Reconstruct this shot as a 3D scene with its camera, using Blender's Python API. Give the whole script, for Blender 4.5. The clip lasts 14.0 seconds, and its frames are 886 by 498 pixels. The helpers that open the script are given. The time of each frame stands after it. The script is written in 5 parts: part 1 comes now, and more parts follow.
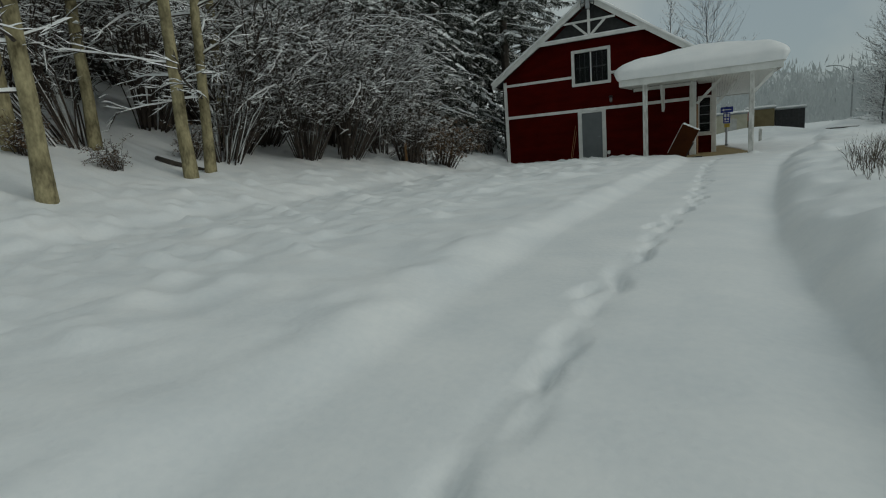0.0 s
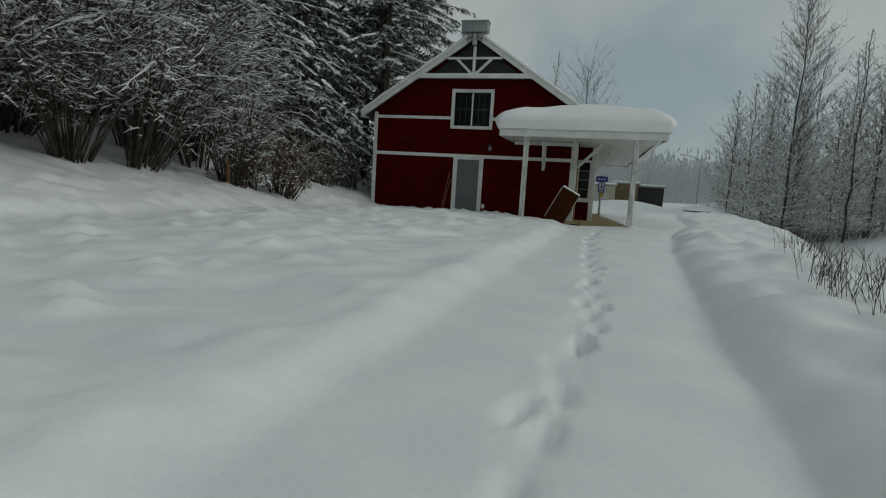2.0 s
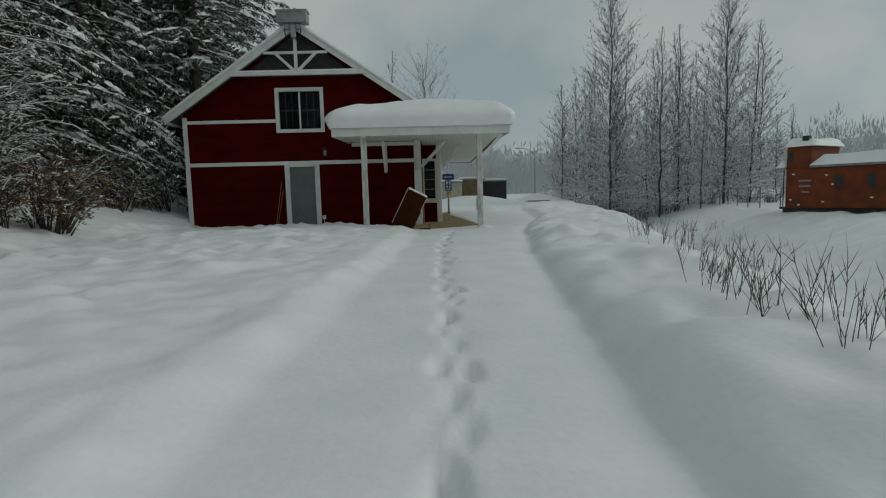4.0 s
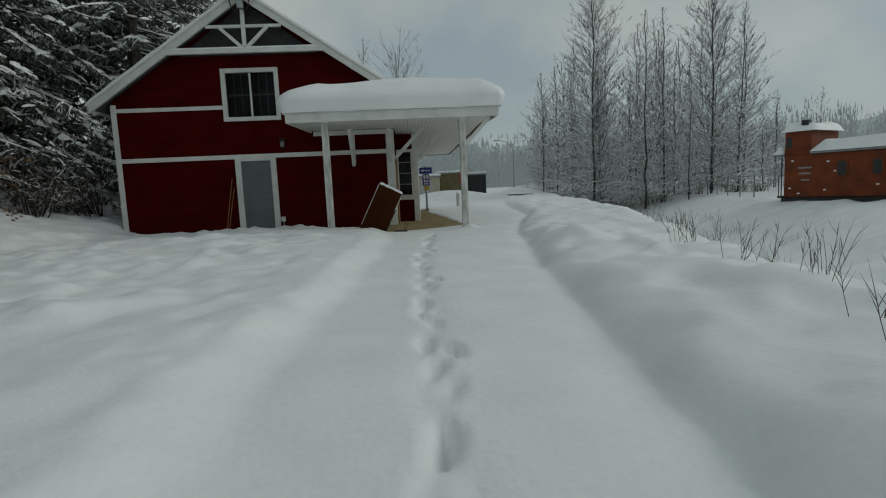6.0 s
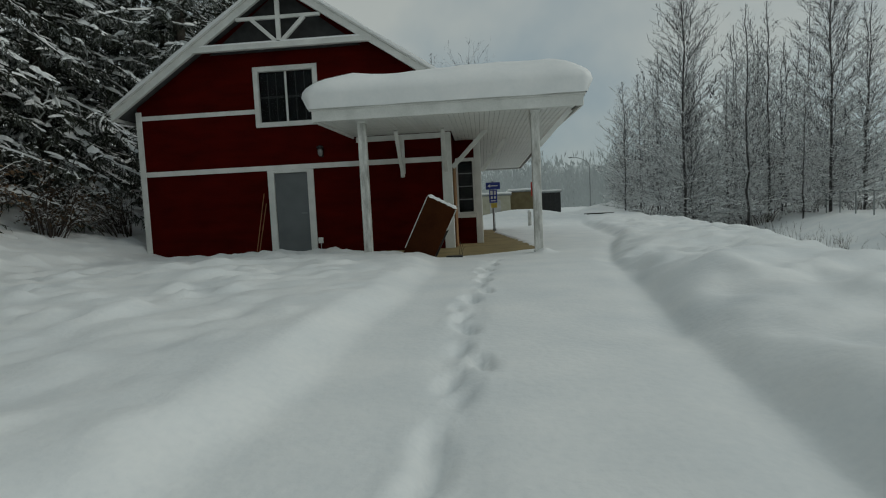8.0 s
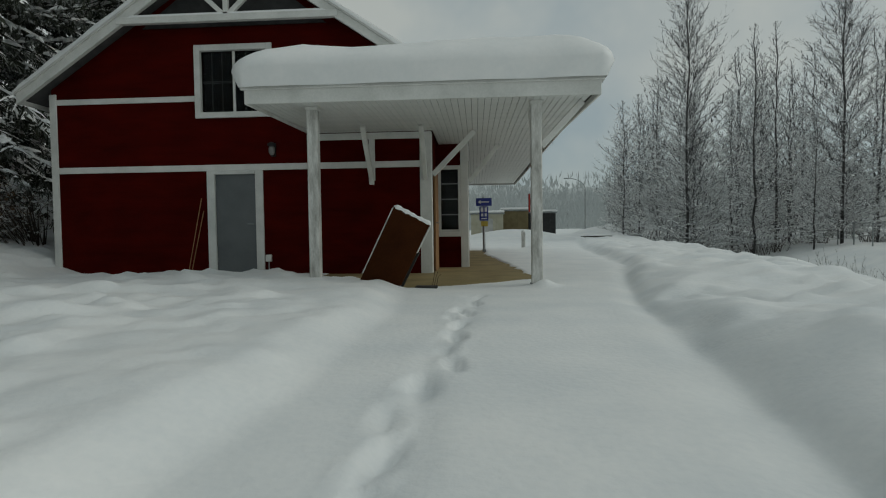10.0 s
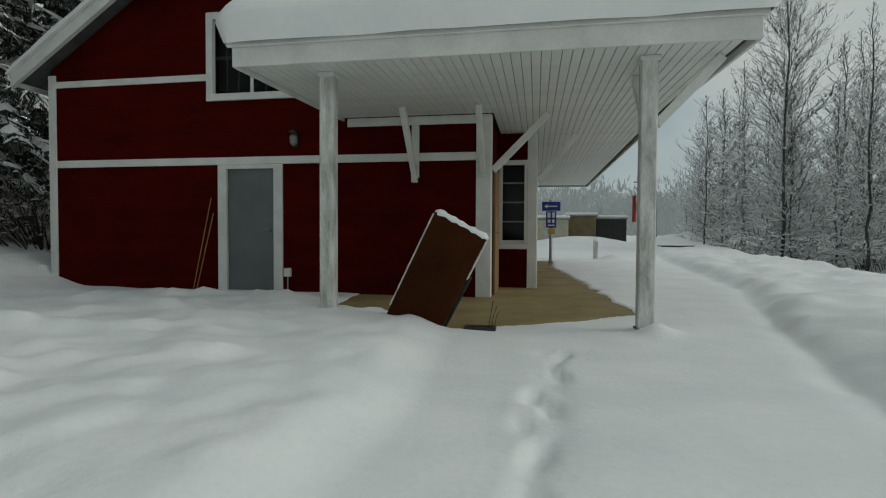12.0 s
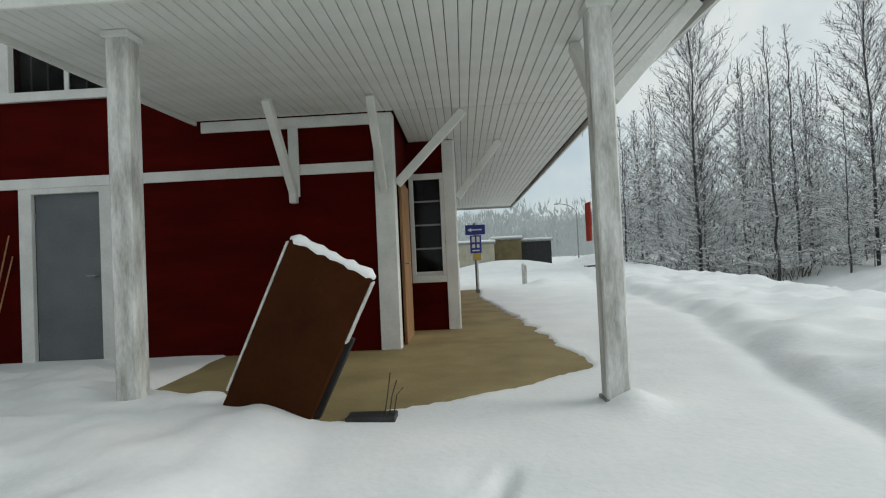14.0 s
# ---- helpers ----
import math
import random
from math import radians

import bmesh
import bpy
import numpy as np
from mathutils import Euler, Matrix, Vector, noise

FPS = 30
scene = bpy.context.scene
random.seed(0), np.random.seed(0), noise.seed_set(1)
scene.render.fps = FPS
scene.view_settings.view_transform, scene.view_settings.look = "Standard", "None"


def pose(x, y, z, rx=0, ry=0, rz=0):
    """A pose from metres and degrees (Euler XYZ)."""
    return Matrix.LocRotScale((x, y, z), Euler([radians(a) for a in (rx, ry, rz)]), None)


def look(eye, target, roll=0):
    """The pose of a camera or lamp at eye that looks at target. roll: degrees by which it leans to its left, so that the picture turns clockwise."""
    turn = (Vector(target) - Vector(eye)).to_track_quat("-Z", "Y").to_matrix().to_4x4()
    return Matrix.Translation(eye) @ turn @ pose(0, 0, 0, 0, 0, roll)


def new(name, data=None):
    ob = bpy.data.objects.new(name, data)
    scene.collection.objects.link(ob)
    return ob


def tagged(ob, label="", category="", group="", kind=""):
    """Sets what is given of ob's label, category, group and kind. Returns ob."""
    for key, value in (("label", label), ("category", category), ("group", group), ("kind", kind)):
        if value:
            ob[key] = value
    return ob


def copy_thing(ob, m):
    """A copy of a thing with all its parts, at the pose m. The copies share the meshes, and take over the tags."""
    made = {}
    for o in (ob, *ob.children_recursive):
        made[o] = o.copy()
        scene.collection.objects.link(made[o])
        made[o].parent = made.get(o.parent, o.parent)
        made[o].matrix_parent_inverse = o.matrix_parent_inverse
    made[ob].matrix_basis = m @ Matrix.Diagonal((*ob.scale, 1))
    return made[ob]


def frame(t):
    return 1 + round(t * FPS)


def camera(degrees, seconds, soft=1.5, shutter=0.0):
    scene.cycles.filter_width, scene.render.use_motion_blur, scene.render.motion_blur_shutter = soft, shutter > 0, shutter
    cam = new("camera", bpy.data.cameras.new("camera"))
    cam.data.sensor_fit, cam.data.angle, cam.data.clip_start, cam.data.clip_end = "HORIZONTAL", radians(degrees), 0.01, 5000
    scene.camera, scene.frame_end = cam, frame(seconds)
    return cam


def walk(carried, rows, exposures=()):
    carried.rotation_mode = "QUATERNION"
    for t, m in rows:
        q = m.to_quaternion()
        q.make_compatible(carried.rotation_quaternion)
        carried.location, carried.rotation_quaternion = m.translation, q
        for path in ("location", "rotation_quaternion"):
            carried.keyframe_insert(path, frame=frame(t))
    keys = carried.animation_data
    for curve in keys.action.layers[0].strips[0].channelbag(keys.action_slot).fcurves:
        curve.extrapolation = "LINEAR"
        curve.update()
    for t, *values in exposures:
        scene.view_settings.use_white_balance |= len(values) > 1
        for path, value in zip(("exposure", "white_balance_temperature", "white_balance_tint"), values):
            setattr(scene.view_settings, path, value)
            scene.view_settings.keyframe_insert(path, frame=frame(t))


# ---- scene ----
cam = camera(80.26, 14.0, soft=1.1)
PATH = [
    (0.0, pose(8.618, -23.297, 0.873, 79.64, 4.68, 27.19)),
    (0.5, pose(8.455, -22.465, 0.876, 82.00, 0.72, 29.57)),
    (1.0, pose(8.263, -21.475, 0.885, 85.85, -1.23, 18.78)),
    (1.5, pose(8.180, -20.416, 0.878, 84.21, 1.57, 17.40)),
    (2.0, pose(8.198, -19.606, 0.881, 83.48, -3.47, 15.05)),
    (2.5, pose(8.287, -18.932, 0.901, 86.20, 3.49, 4.79)),
    (3.0, pose(8.197, -18.379, 0.932, 88.07, -0.18, 10.19)),
    (3.5, pose(8.246, -18.098, 0.958, 84.72, 0.36, 1.45)),
    (6.0, pose(8.260, -15.583, 0.980, 83.53, 2.55, -3.46)),
    (6.5, pose(8.266, -14.538, 1.009, 87.28, 3.36, 2.36)),
    (7.0, pose(8.345, -13.872, 0.961, 88.96, -1.41, 1.77)),
    (7.5, pose(8.443, -13.251, 0.954, 91.39, 5.69, 2.13)),
    (8.0, pose(8.536, -12.743, 0.851, 86.11, 2.75, 4.34)),
    (10.5, pose(8.704, -9.904, 0.836, 88.20, 0.03, 2.90)),
    (11.0, pose(8.718, -9.423, 0.834, 87.15, -0.25, 1.89)),
    (11.5, pose(8.482, -8.529, 1.040, 89.63, 4.71, 13.66)),
    (12.0, pose(8.509, -8.034, 0.968, 88.37, -0.30, 10.03)),
    (12.5, pose(8.563, -7.695, 0.900, 86.82, 4.49, 1.54)),
    (13.0, pose(8.515, -7.045, 0.919, 85.18, 0.14, 5.55)),
    (13.5, pose(8.585, -6.671, 1.002, 87.79, -3.16, -0.68)),
    (14.0, pose(8.598, -6.152, 1.007, 91.31, 2.62, 2.21)),
]
walk(cam, PATH, [(0.0, -0.17, 6680, 11), (6.0, -0.09, 6650, 11), (11.0, 0.02, 6800, 12), (12.0, 0.16, 6800, 12), (13.0, 0.21, 6750, 13), (13.5, 0.38, 6750, 14), (14.0, 0.82, 6750, 16)])

# ---- world, sun, exposure ----
world = bpy.data.worlds.new("overcast_sky")
scene.world = world
world.use_nodes = True
wn, wl = world.node_tree.nodes, world.node_tree.links
SUN_EL, SUN_AZ = 32.0, 88.0
sky = wn.new("ShaderNodeTexSky")
sky.sky_type, sky.sun_disc = "NISHITA", False
sky.sun_elevation, sky.sun_rotation = radians(SUN_EL), radians(SUN_AZ)
sky_scale = wn.new("ShaderNodeVectorMath")
sky_scale.operation = "SCALE"
sky_scale.inputs[3].default_value = 0.08
wl.new(sky.outputs[0], sky_scale.inputs[0])
coord = wn.new("ShaderNodeTexCoord")
cloud_noise = wn.new("ShaderNodeTexNoise")
cloud_noise.inputs["Scale"].default_value = 2.1
cloud_noise.inputs["Detail"].default_value = 5.0
cloud_noise.inputs["Roughness"].default_value = 0.55
wl.new(coord.outputs["Generated"], cloud_noise.inputs["Vector"])
cloud_ramp = wn.new("ShaderNodeValToRGB")
cloud_ramp.color_ramp.elements[0].position, cloud_ramp.color_ramp.elements[0].color = 0.40, (0.275, 0.350, 0.372, 1)
cloud_ramp.color_ramp.elements[1].position, cloud_ramp.color_ramp.elements[1].color = 0.62, (0.425, 0.472, 0.447, 1)
wl.new(cloud_noise.outputs[0], cloud_ramp.inputs[0])
sky_mix = wn.new("ShaderNodeMix")
sky_mix.data_type = "RGBA"
sky_mix.inputs[0].default_value = 0.86
wl.new(sky_scale.outputs[0], sky_mix.inputs[6])
wl.new(cloud_ramp.outputs[0], sky_mix.inputs[7])
wl.new(sky_mix.outputs[2], wn["Background"].inputs[0])
wn["Background"].inputs[1].default_value = 1.0

sun = new("sun", bpy.data.lights.new("sun", "SUN"))
sun.data.energy, sun.data.angle, sun.data.color = 0.65, radians(30), (0.97, 1.0, 0.93)
sun.matrix_world = look((0, 0, 30), (0 - math.sin(radians(SUN_AZ)) * 30, -math.cos(radians(SUN_AZ)) * 30, 30 - 30 * math.tan(radians(SUN_EL))))


# ---- materials ----
def material(name, dark, light, rough=0.7, scale=6.0, fine=60.0, bump=0.15, metal=0.0, stretch=(1, 1, 1), island=0.0, spec=0.4, bump_dist=0.01):
    """Two scales of noise between two colours, with fine relief."""
    m = bpy.data.materials.new(name)
    m.use_nodes = True
    n, l = m.node_tree.nodes, m.node_tree.links
    p = n["Principled BSDF"]
    tc, mp = n.new("ShaderNodeTexCoord"), n.new("ShaderNodeMapping")
    mp.inputs["Scale"].default_value = stretch
    l.new(tc.outputs["Object"], mp.inputs["Vector"])
    a, b = n.new("ShaderNodeTexNoise"), n.new("ShaderNodeTexNoise")
    a.inputs["Scale"].default_value, a.inputs["Detail"].default_value = scale, 6.0
    b.inputs["Scale"].default_value, b.inputs["Detail"].default_value = fine, 3.0
    l.new(mp.outputs[0], a.inputs["Vector"])
    l.new(mp.outputs[0], b.inputs["Vector"])
    add = n.new("ShaderNodeMath")
    add.operation = "MULTIPLY_ADD"
    add.inputs[1].default_value = 0.35
    l.new(b.outputs[0], add.inputs[0])
    l.new(a.outputs[0], add.inputs[2])
    last = add
    if island:
        info = n.new("ShaderNodeObjectInfo")
        geo = n.new("ShaderNodeNewGeometry")
        both = n.new("ShaderNodeMath")
        both.operation = "ADD"
        l.new(info.outputs["Random"], both.inputs[0])
        l.new(geo.outputs["Random Per Island"], both.inputs[1])
        more = n.new("ShaderNodeMath")
        more.operation = "MULTIPLY_ADD"
        more.inputs[1].default_value = island
        l.new(both.outputs[0], more.inputs[0])
        l.new(add.outputs[0], more.inputs[2])
        last = more
    ramp = n.new("ShaderNodeValToRGB")
    ramp.color_ramp.elements[0].position, ramp.color_ramp.elements[0].color = 0.45, (*dark, 1)
    ramp.color_ramp.elements[1].position, ramp.color_ramp.elements[1].color = 0.90 + island * 0.8, (*light, 1)
    l.new(last.outputs[0], ramp.inputs[0])
    l.new(ramp.outputs[0], p.inputs["Base Color"])
    p.inputs["Roughness"].default_value, p.inputs["Metallic"].default_value = rough, metal
    p.inputs["Specular IOR Level"].default_value = spec
    if bump:
        bp = n.new("ShaderNodeBump")
        bp.inputs["Strength"].default_value, bp.inputs["Distance"].default_value = bump, bump_dist
        l.new(last.outputs[0], bp.inputs["Height"])
        l.new(bp.outputs[0], p.inputs["Normal"])
    return m


def lapped(m, pitch):
    """Adds the relief of horizontal lap siding to a painted wood material."""
    n, l = m.node_tree.nodes, m.node_tree.links
    tc, sep = n.new("ShaderNodeTexCoord"), n.new("ShaderNodeSeparateXYZ")
    l.new(tc.outputs["Object"], sep.inputs[0])
    div, fr = n.new("ShaderNodeMath"), n.new("ShaderNodeMath")
    div.operation, fr.operation = "DIVIDE", "FRACT"
    div.inputs[1].default_value = pitch
    l.new(sep.outputs[2], div.inputs[0])
    l.new(div.outputs[0], fr.inputs[0])
    bp = n.new("ShaderNodeBump")
    bp.invert = True
    bp.inputs["Strength"].default_value, bp.inputs["Distance"].default_value = 0.45, 0.012
    l.new(fr.outputs[0], bp.inputs["Height"])
    old = [k for k in l if k.to_socket == n["Principled BSDF"].inputs["Normal"]]
    if old:
        l.new(old[0].from_socket, bp.inputs["Normal"])
    l.new(bp.outputs[0], n["Principled BSDF"].inputs["Normal"])
    return m


SNOW = material("snow", (0.76, 0.79, 0.80), (0.88, 0.89, 0.88), 0.55, 1.4, 22.0, 0.4, spec=0.25, bump_dist=0.03)
SNOW_ROOF = material("roof_snow", (0.80, 0.82, 0.82), (0.90, 0.90, 0.89), 0.55, 1.5, 16.0, 0.3, spec=0.25, bump_dist=0.02)
RED = lapped(material("red_painted_siding", (0.041, 0.0015, 0.0005), (0.076, 0.0029, 0.0009), 0.8, 1.2, 25.0, 0.1, stretch=(1, 1, 3), spec=0.06), 0.115)
WHITE = material("white_painted_wood", (0.56, 0.57, 0.54), (0.76, 0.76, 0.73), 0.55, 2.5, 40.0, 0.12, stretch=(1, 1, 1), island=0.08)
WORN = material("worn_white_post_paint", (0.33, 0.325, 0.295), (0.76, 0.76, 0.73), 0.6, 4.0, 30.0, 0.25, stretch=(3, 3, 0.7))
SOFFIT = material("painted_beadboard", (0.60, 0.62, 0.59), (0.74, 0.75, 0.72), 0.6, 3.0, 40.0, 0.1, island=0.12)
GREYDOOR = material("grey_painted_steel", (0.095, 0.108, 0.112), (0.17, 0.185, 0.19), 0.5, 1.1, 60.0, 0.08)
STEEL = material("dull_grey_metal", (0.18, 0.20, 0.20), (0.32, 0.34, 0.34), 0.5, 4.0, 50.0, 0.1, metal=0.4)
BLACK = material("black_metal_and_shade", (0.012, 0.012, 0.012), (0.035, 0.035, 0.035), 0.55, 5.0, 50.0, 0.1)
CONCRETE = material("damp_tan_concrete", (0.19, 0.142, 0.062), (0.33, 0.258, 0.122), 0.8, 1.6, 45.0, 0.3)
BROWN = material("dark_brown_paint", (0.030, 0.008, 0.0024), (0.056, 0.017, 0.0045), 0.6, 2.0, 30.0, 0.1, spec=0.05)
RAWWOOD = material("raw_wood", (0.20, 0.10, 0.04), (0.36, 0.20, 0.09), 0.75, 3.0, 40.0, 0.2, stretch=(6, 6, 0.6))
SHINGLE = material("dark_roofing", (0.05, 0.05, 0.05), (0.10, 0.10, 0.10), 0.85, 4.0, 50.0, 0.3)
# near-black: the darkness of the unlit rooms is put into the colour
DARKROOM = material("unlit_room_tone", (0.012, 0.011, 0.010), (0.025, 0.023, 0.021), 0.9, 2.0, 20.0, 0.0)
MUNTIN = material("dim_window_bar", (0.16, 0.16, 0.155), (0.28, 0.28, 0.27), 0.6, 3.0, 30.0, 0.0)
BLIND = material("pale_blind", (0.35, 0.35, 0.33), (0.5, 0.5, 0.48), 0.7, 3.0, 30.0, 0.0)
BLUE = material("blue_sign_face", (0.02, 0.035, 0.22), (0.035, 0.055, 0.32), 0.4, 2.0, 40.0, 0.0)
SIGNWHITE = material("white_sign_print", (0.7, 0.7, 0.7), (0.82, 0.82, 0.82), 0.4, 2.0, 40.0, 0.0)
YELLOW = material("yellow_sign_face", (0.45, 0.33, 0.05), (0.6, 0.45, 0.08), 0.5, 2.0, 40.0, 0.0)
REDSIGN = material("red_sign", (0.35, 0.02, 0.015), (0.5, 0.04, 0.02), 0.5, 2.0, 40.0, 0.0)
GALV = material("galvanised_steel", (0.30, 0.31, 0.32), (0.48, 0.49, 0.49), 0.45, 6.0, 60.0, 0.1, metal=0.7)
CABOOSE = material("faded_orange_red_paint", (0.080, 0.015, 0.0016), (0.20, 0.037, 0.003), 0.7, 1.6, 20.0, 0.15)
OLIVE = material("olive_brown_cladding", (0.13, 0.10, 0.045), (0.20, 0.16, 0.08), 0.7, 2.0, 30.0, 0.1)
CREAM = material("cream_cladding", (0.36, 0.34, 0.25), (0.48, 0.46, 0.36), 0.7, 2.0, 30.0, 0.1)
BARK_GREEN = material("mossy_alder_bark", (0.075, 0.062, 0.030), (0.40, 0.35, 0.20), 0.9, 6.0, 26.0, 0.6, stretch=(1, 1, 0.5), bump_dist=0.02)
BARK = material("dark_bark", (0.030, 0.025, 0.020), (0.085, 0.072, 0.058), 0.9, 4.0, 30.0, 0.4, bump_dist=0.01)
TWIG = material("dark_twig_bark", (0.028, 0.021, 0.017), (0.075, 0.058, 0.046), 0.9, 5.0, 30.0, 0.0)
FROSTED = material("frosted_twig_bark", (0.036, 0.036, 0.038), (0.095, 0.095, 0.098), 0.9, 5.0, 30.0, 0.0)
# paler than FROSTED: frost, with the wood's haze painted in
HOAR_HAZE = material("hoar_and_haze_twigs", (0.085, 0.087, 0.09), (0.19, 0.193, 0.195), 0.9, 5.0, 30.0, 0.0)
PALEBARK = material("grey_poplar_bark", (0.030, 0.029, 0.028), (0.085, 0.082, 0.08), 0.9, 3.0, 25.0, 0.3)
NEEDLE = material("dark_conifer_needles", (0.010, 0.014, 0.009), (0.036, 0.042, 0.026), 0.8, 3.0, 30.0, 0.0, island=0.2)
DUSTED = material("frost_dusted_needles", (0.07, 0.08, 0.07), (0.24, 0.255, 0.24), 0.85, 3.0, 30.0, 0.0, island=0.2)
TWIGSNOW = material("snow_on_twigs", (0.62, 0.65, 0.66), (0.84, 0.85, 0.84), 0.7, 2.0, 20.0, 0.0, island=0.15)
# darker copy of TWIGSNOW: the shrubs' dimness is put into the snow colour
SHRUBSNOW = material("dimmed_snow_on_shrub_twigs", (0.42, 0.44, 0.445), (0.70, 0.715, 0.71), 0.7, 2.0, 20.0, 0.0, island=0.2)
STALK = material("dead_brown_stalks", (0.035, 0.028, 0.020), (0.10, 0.078, 0.052), 0.9, 6.0, 30.0, 0.0)
DRYLEAF = material("dry_brown_leaves", (0.05, 0.028, 0.015), (0.13, 0.075, 0.035), 0.85, 6.0, 30.0, 0.0, island=0.2)
# haze is painted in here: pale greys close to the sky's tone
MIST = material("frosted_wood_haze_tone", (0.42, 0.45, 0.455), (0.53, 0.56, 0.56), 1.0, 0.15, 2.0, 0.0, spec=0.0)
MISTFAR = material("hill_mist_tone", (0.50, 0.535, 0.54), (0.58, 0.61, 0.61), 1.0, 0.05, 0.6, 0.0, spec=0.0)

# translucent half evens out the shading of the far slivers, as haze would
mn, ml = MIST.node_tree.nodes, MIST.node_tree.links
even_light, both_ways = mn.new("ShaderNodeBsdfTranslucent"), mn.new("ShaderNodeMixShader")
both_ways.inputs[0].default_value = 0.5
ml.new(mn["Principled BSDF"].inputs["Base Color"].links[0].from_socket, even_light.inputs["Color"])
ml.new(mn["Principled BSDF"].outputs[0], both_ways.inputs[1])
ml.new(even_light.outputs[0], both_ways.inputs[2])
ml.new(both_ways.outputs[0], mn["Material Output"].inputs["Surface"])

GLASS = bpy.data.materials.new("window_glass")
GLASS.use_nodes = True
gp = GLASS.node_tree.nodes["Principled BSDF"]
gp.inputs["Base Color"].default_value = (0.38, 0.41, 0.41, 1)
gp.inputs["Specular IOR Level"].default_value = 0.12
gp.inputs["Roughness"].default_value = 0.03
gp.inputs["Transmission Weight"].default_value = 1.0
gp.inputs["IOR"].default_value = 1.22


# ---- mesh helpers ----
def mesh_object(name, bm, mats, parent=None, label="", smooth=False):
    me = bpy.data.meshes.new(name)
    bm.to_mesh(me)
    bm.free()
    for m in mats if isinstance(mats, (list, tuple)) else [mats]:
        me.materials.append(m)
    if smooth:
        me.polygons.foreach_set("use_smooth", [True] * len(me.polygons))
    ob = new(name, me)
    if parent:
        ob.parent = parent
    if label:
        tagged(ob, label)
    return ob


def part(name, bm, mats, parent, label="", smooth=False):
    return mesh_object(name, bm, mats, parent, label, smooth)


def raw(name, verts, faces, mats, indices=None, parent=None, smooth=False):
    me = bpy.data.meshes.new(name)
    me.from_pydata(verts, [], faces)
    for m in mats:
        me.materials.append(m)
    if indices is not None:
        me.polygons.foreach_set("material_index", indices)
    if smooth:
        me.polygons.foreach_set("use_smooth", [True] * len(me.polygons))
    me.update()
    ob = new(name, me)
    if parent:
        ob.parent = parent
    return ob


def empty(name, x=0, y=0, z=0, label="", category="", group="", rz=0.0):
    ob = new(name)
    ob.empty_display_size = 0.1
    ob.location = (x, y, z)
    ob.rotation_euler = (0, 0, radians(rz))
    return tagged(ob, label, category, group)


def add_box(bm, a, b, bevel=0.0, m=None):
    """A box from corner a to corner b in bm, with its edges eased."""
    before = set(bm.verts)
    bmesh.ops.create_cube(bm, size=1.0)
    vs = [v for v in bm.verts if v not in before]
    for v in vs:
        v.co = Vector([a[i] + (v.co[i] + 0.5) * (b[i] - a[i]) for i in range(3)])
    if bevel:
        es = {e for v in vs for e in v.link_edges}
        bmesh.ops.bevel(bm, geom=list(es), offset=bevel, segments=1, affect="EDGES")
        vs = [v for v in bm.verts if v not in before]
    if m is not None:
        bmesh.ops.transform(bm, matrix=m, verts=vs)
    return bm


def box(a, b, bevel=0.006, m=None):
    return add_box(bmesh.new(), a, b, bevel, m)


def beam(p, q, w, h, bevel=0.006, up=(0, 0, 1)):
    """A squared timber from p to q, w wide and h high."""
    p, q = Vector(p), Vector(q)
    d = (q - p)
    y = d.normalized()
    x = y.cross(Vector(up))
    if x.length < 1e-4:
        x = Vector((1, 0, 0))
    x.normalize()
    z = x.cross(y)
    m = Matrix(((x.x, y.x, z.x, p.x), (x.y, y.y, z.y, p.y), (x.z, y.z, z.z, p.z), (0, 0, 0, 1)))
    return box((-w / 2, 0, -h / 2), (w / 2, d.length, h / 2), bevel, m)


def prism(poly, y0, y1, bm=None):
    """A polygon in x and z, carried from y0 to y1."""
    bm = bm or bmesh.new()
    f = [bm.verts.new((x, y0, z)) for x, z in poly]
    k = [bm.verts.new((x, y1, z)) for x, z in poly]
    n = len(poly)
    bm.faces.new(f)
    bm.faces.new(k[::-1])
    for i in range(n):
        bm.faces.new((f[i], k[i], k[(i + 1) % n], f[(i + 1) % n]))
    bmesh.ops.recalc_face_normals(bm, faces=bm.faces[:])
    return bm


def add_rod(bm, pts, r, n=8):
    """A round rod or tube through points; r a radius or one for each point."""
    rings = []
    for i, c in enumerate(pts):
        c = Vector(c)
        d = (Vector(pts[min(i + 1, len(pts) - 1)]) - Vector(pts[max(i - 1, 0)])).normalized()
        s = d.cross(Vector((0.3, 0.2, 1)) if abs(d.z) < 0.9 else Vector((1, 0, 0))).normalized()
        u = s.cross(d)
        rr = r[i] if isinstance(r, (list, tuple)) else r
        rings.append([bm.verts.new(c + s * rr * math.cos(2 * math.pi * k / n) + u * rr * math.sin(2 * math.pi * k / n)) for k in range(n)])
    for a, b in zip(rings, rings[1:]):
        for k in range(n):
            bm.faces.new((a[k], a[(k + 1) % n], b[(k + 1) % n], b[k]))
    bm.faces.new(rings[0][::-1])
    bm.faces.new(rings[-1])
    bmesh.ops.recalc_face_normals(bm, faces=bm.faces[:])
    return bm


def rod(pts, r, n=8):
    return add_rod(bmesh.new(), pts, r, n)


# ---- ground ----
rng = np.random.RandomState(5)
LATTICE = rng.rand(256, 256)


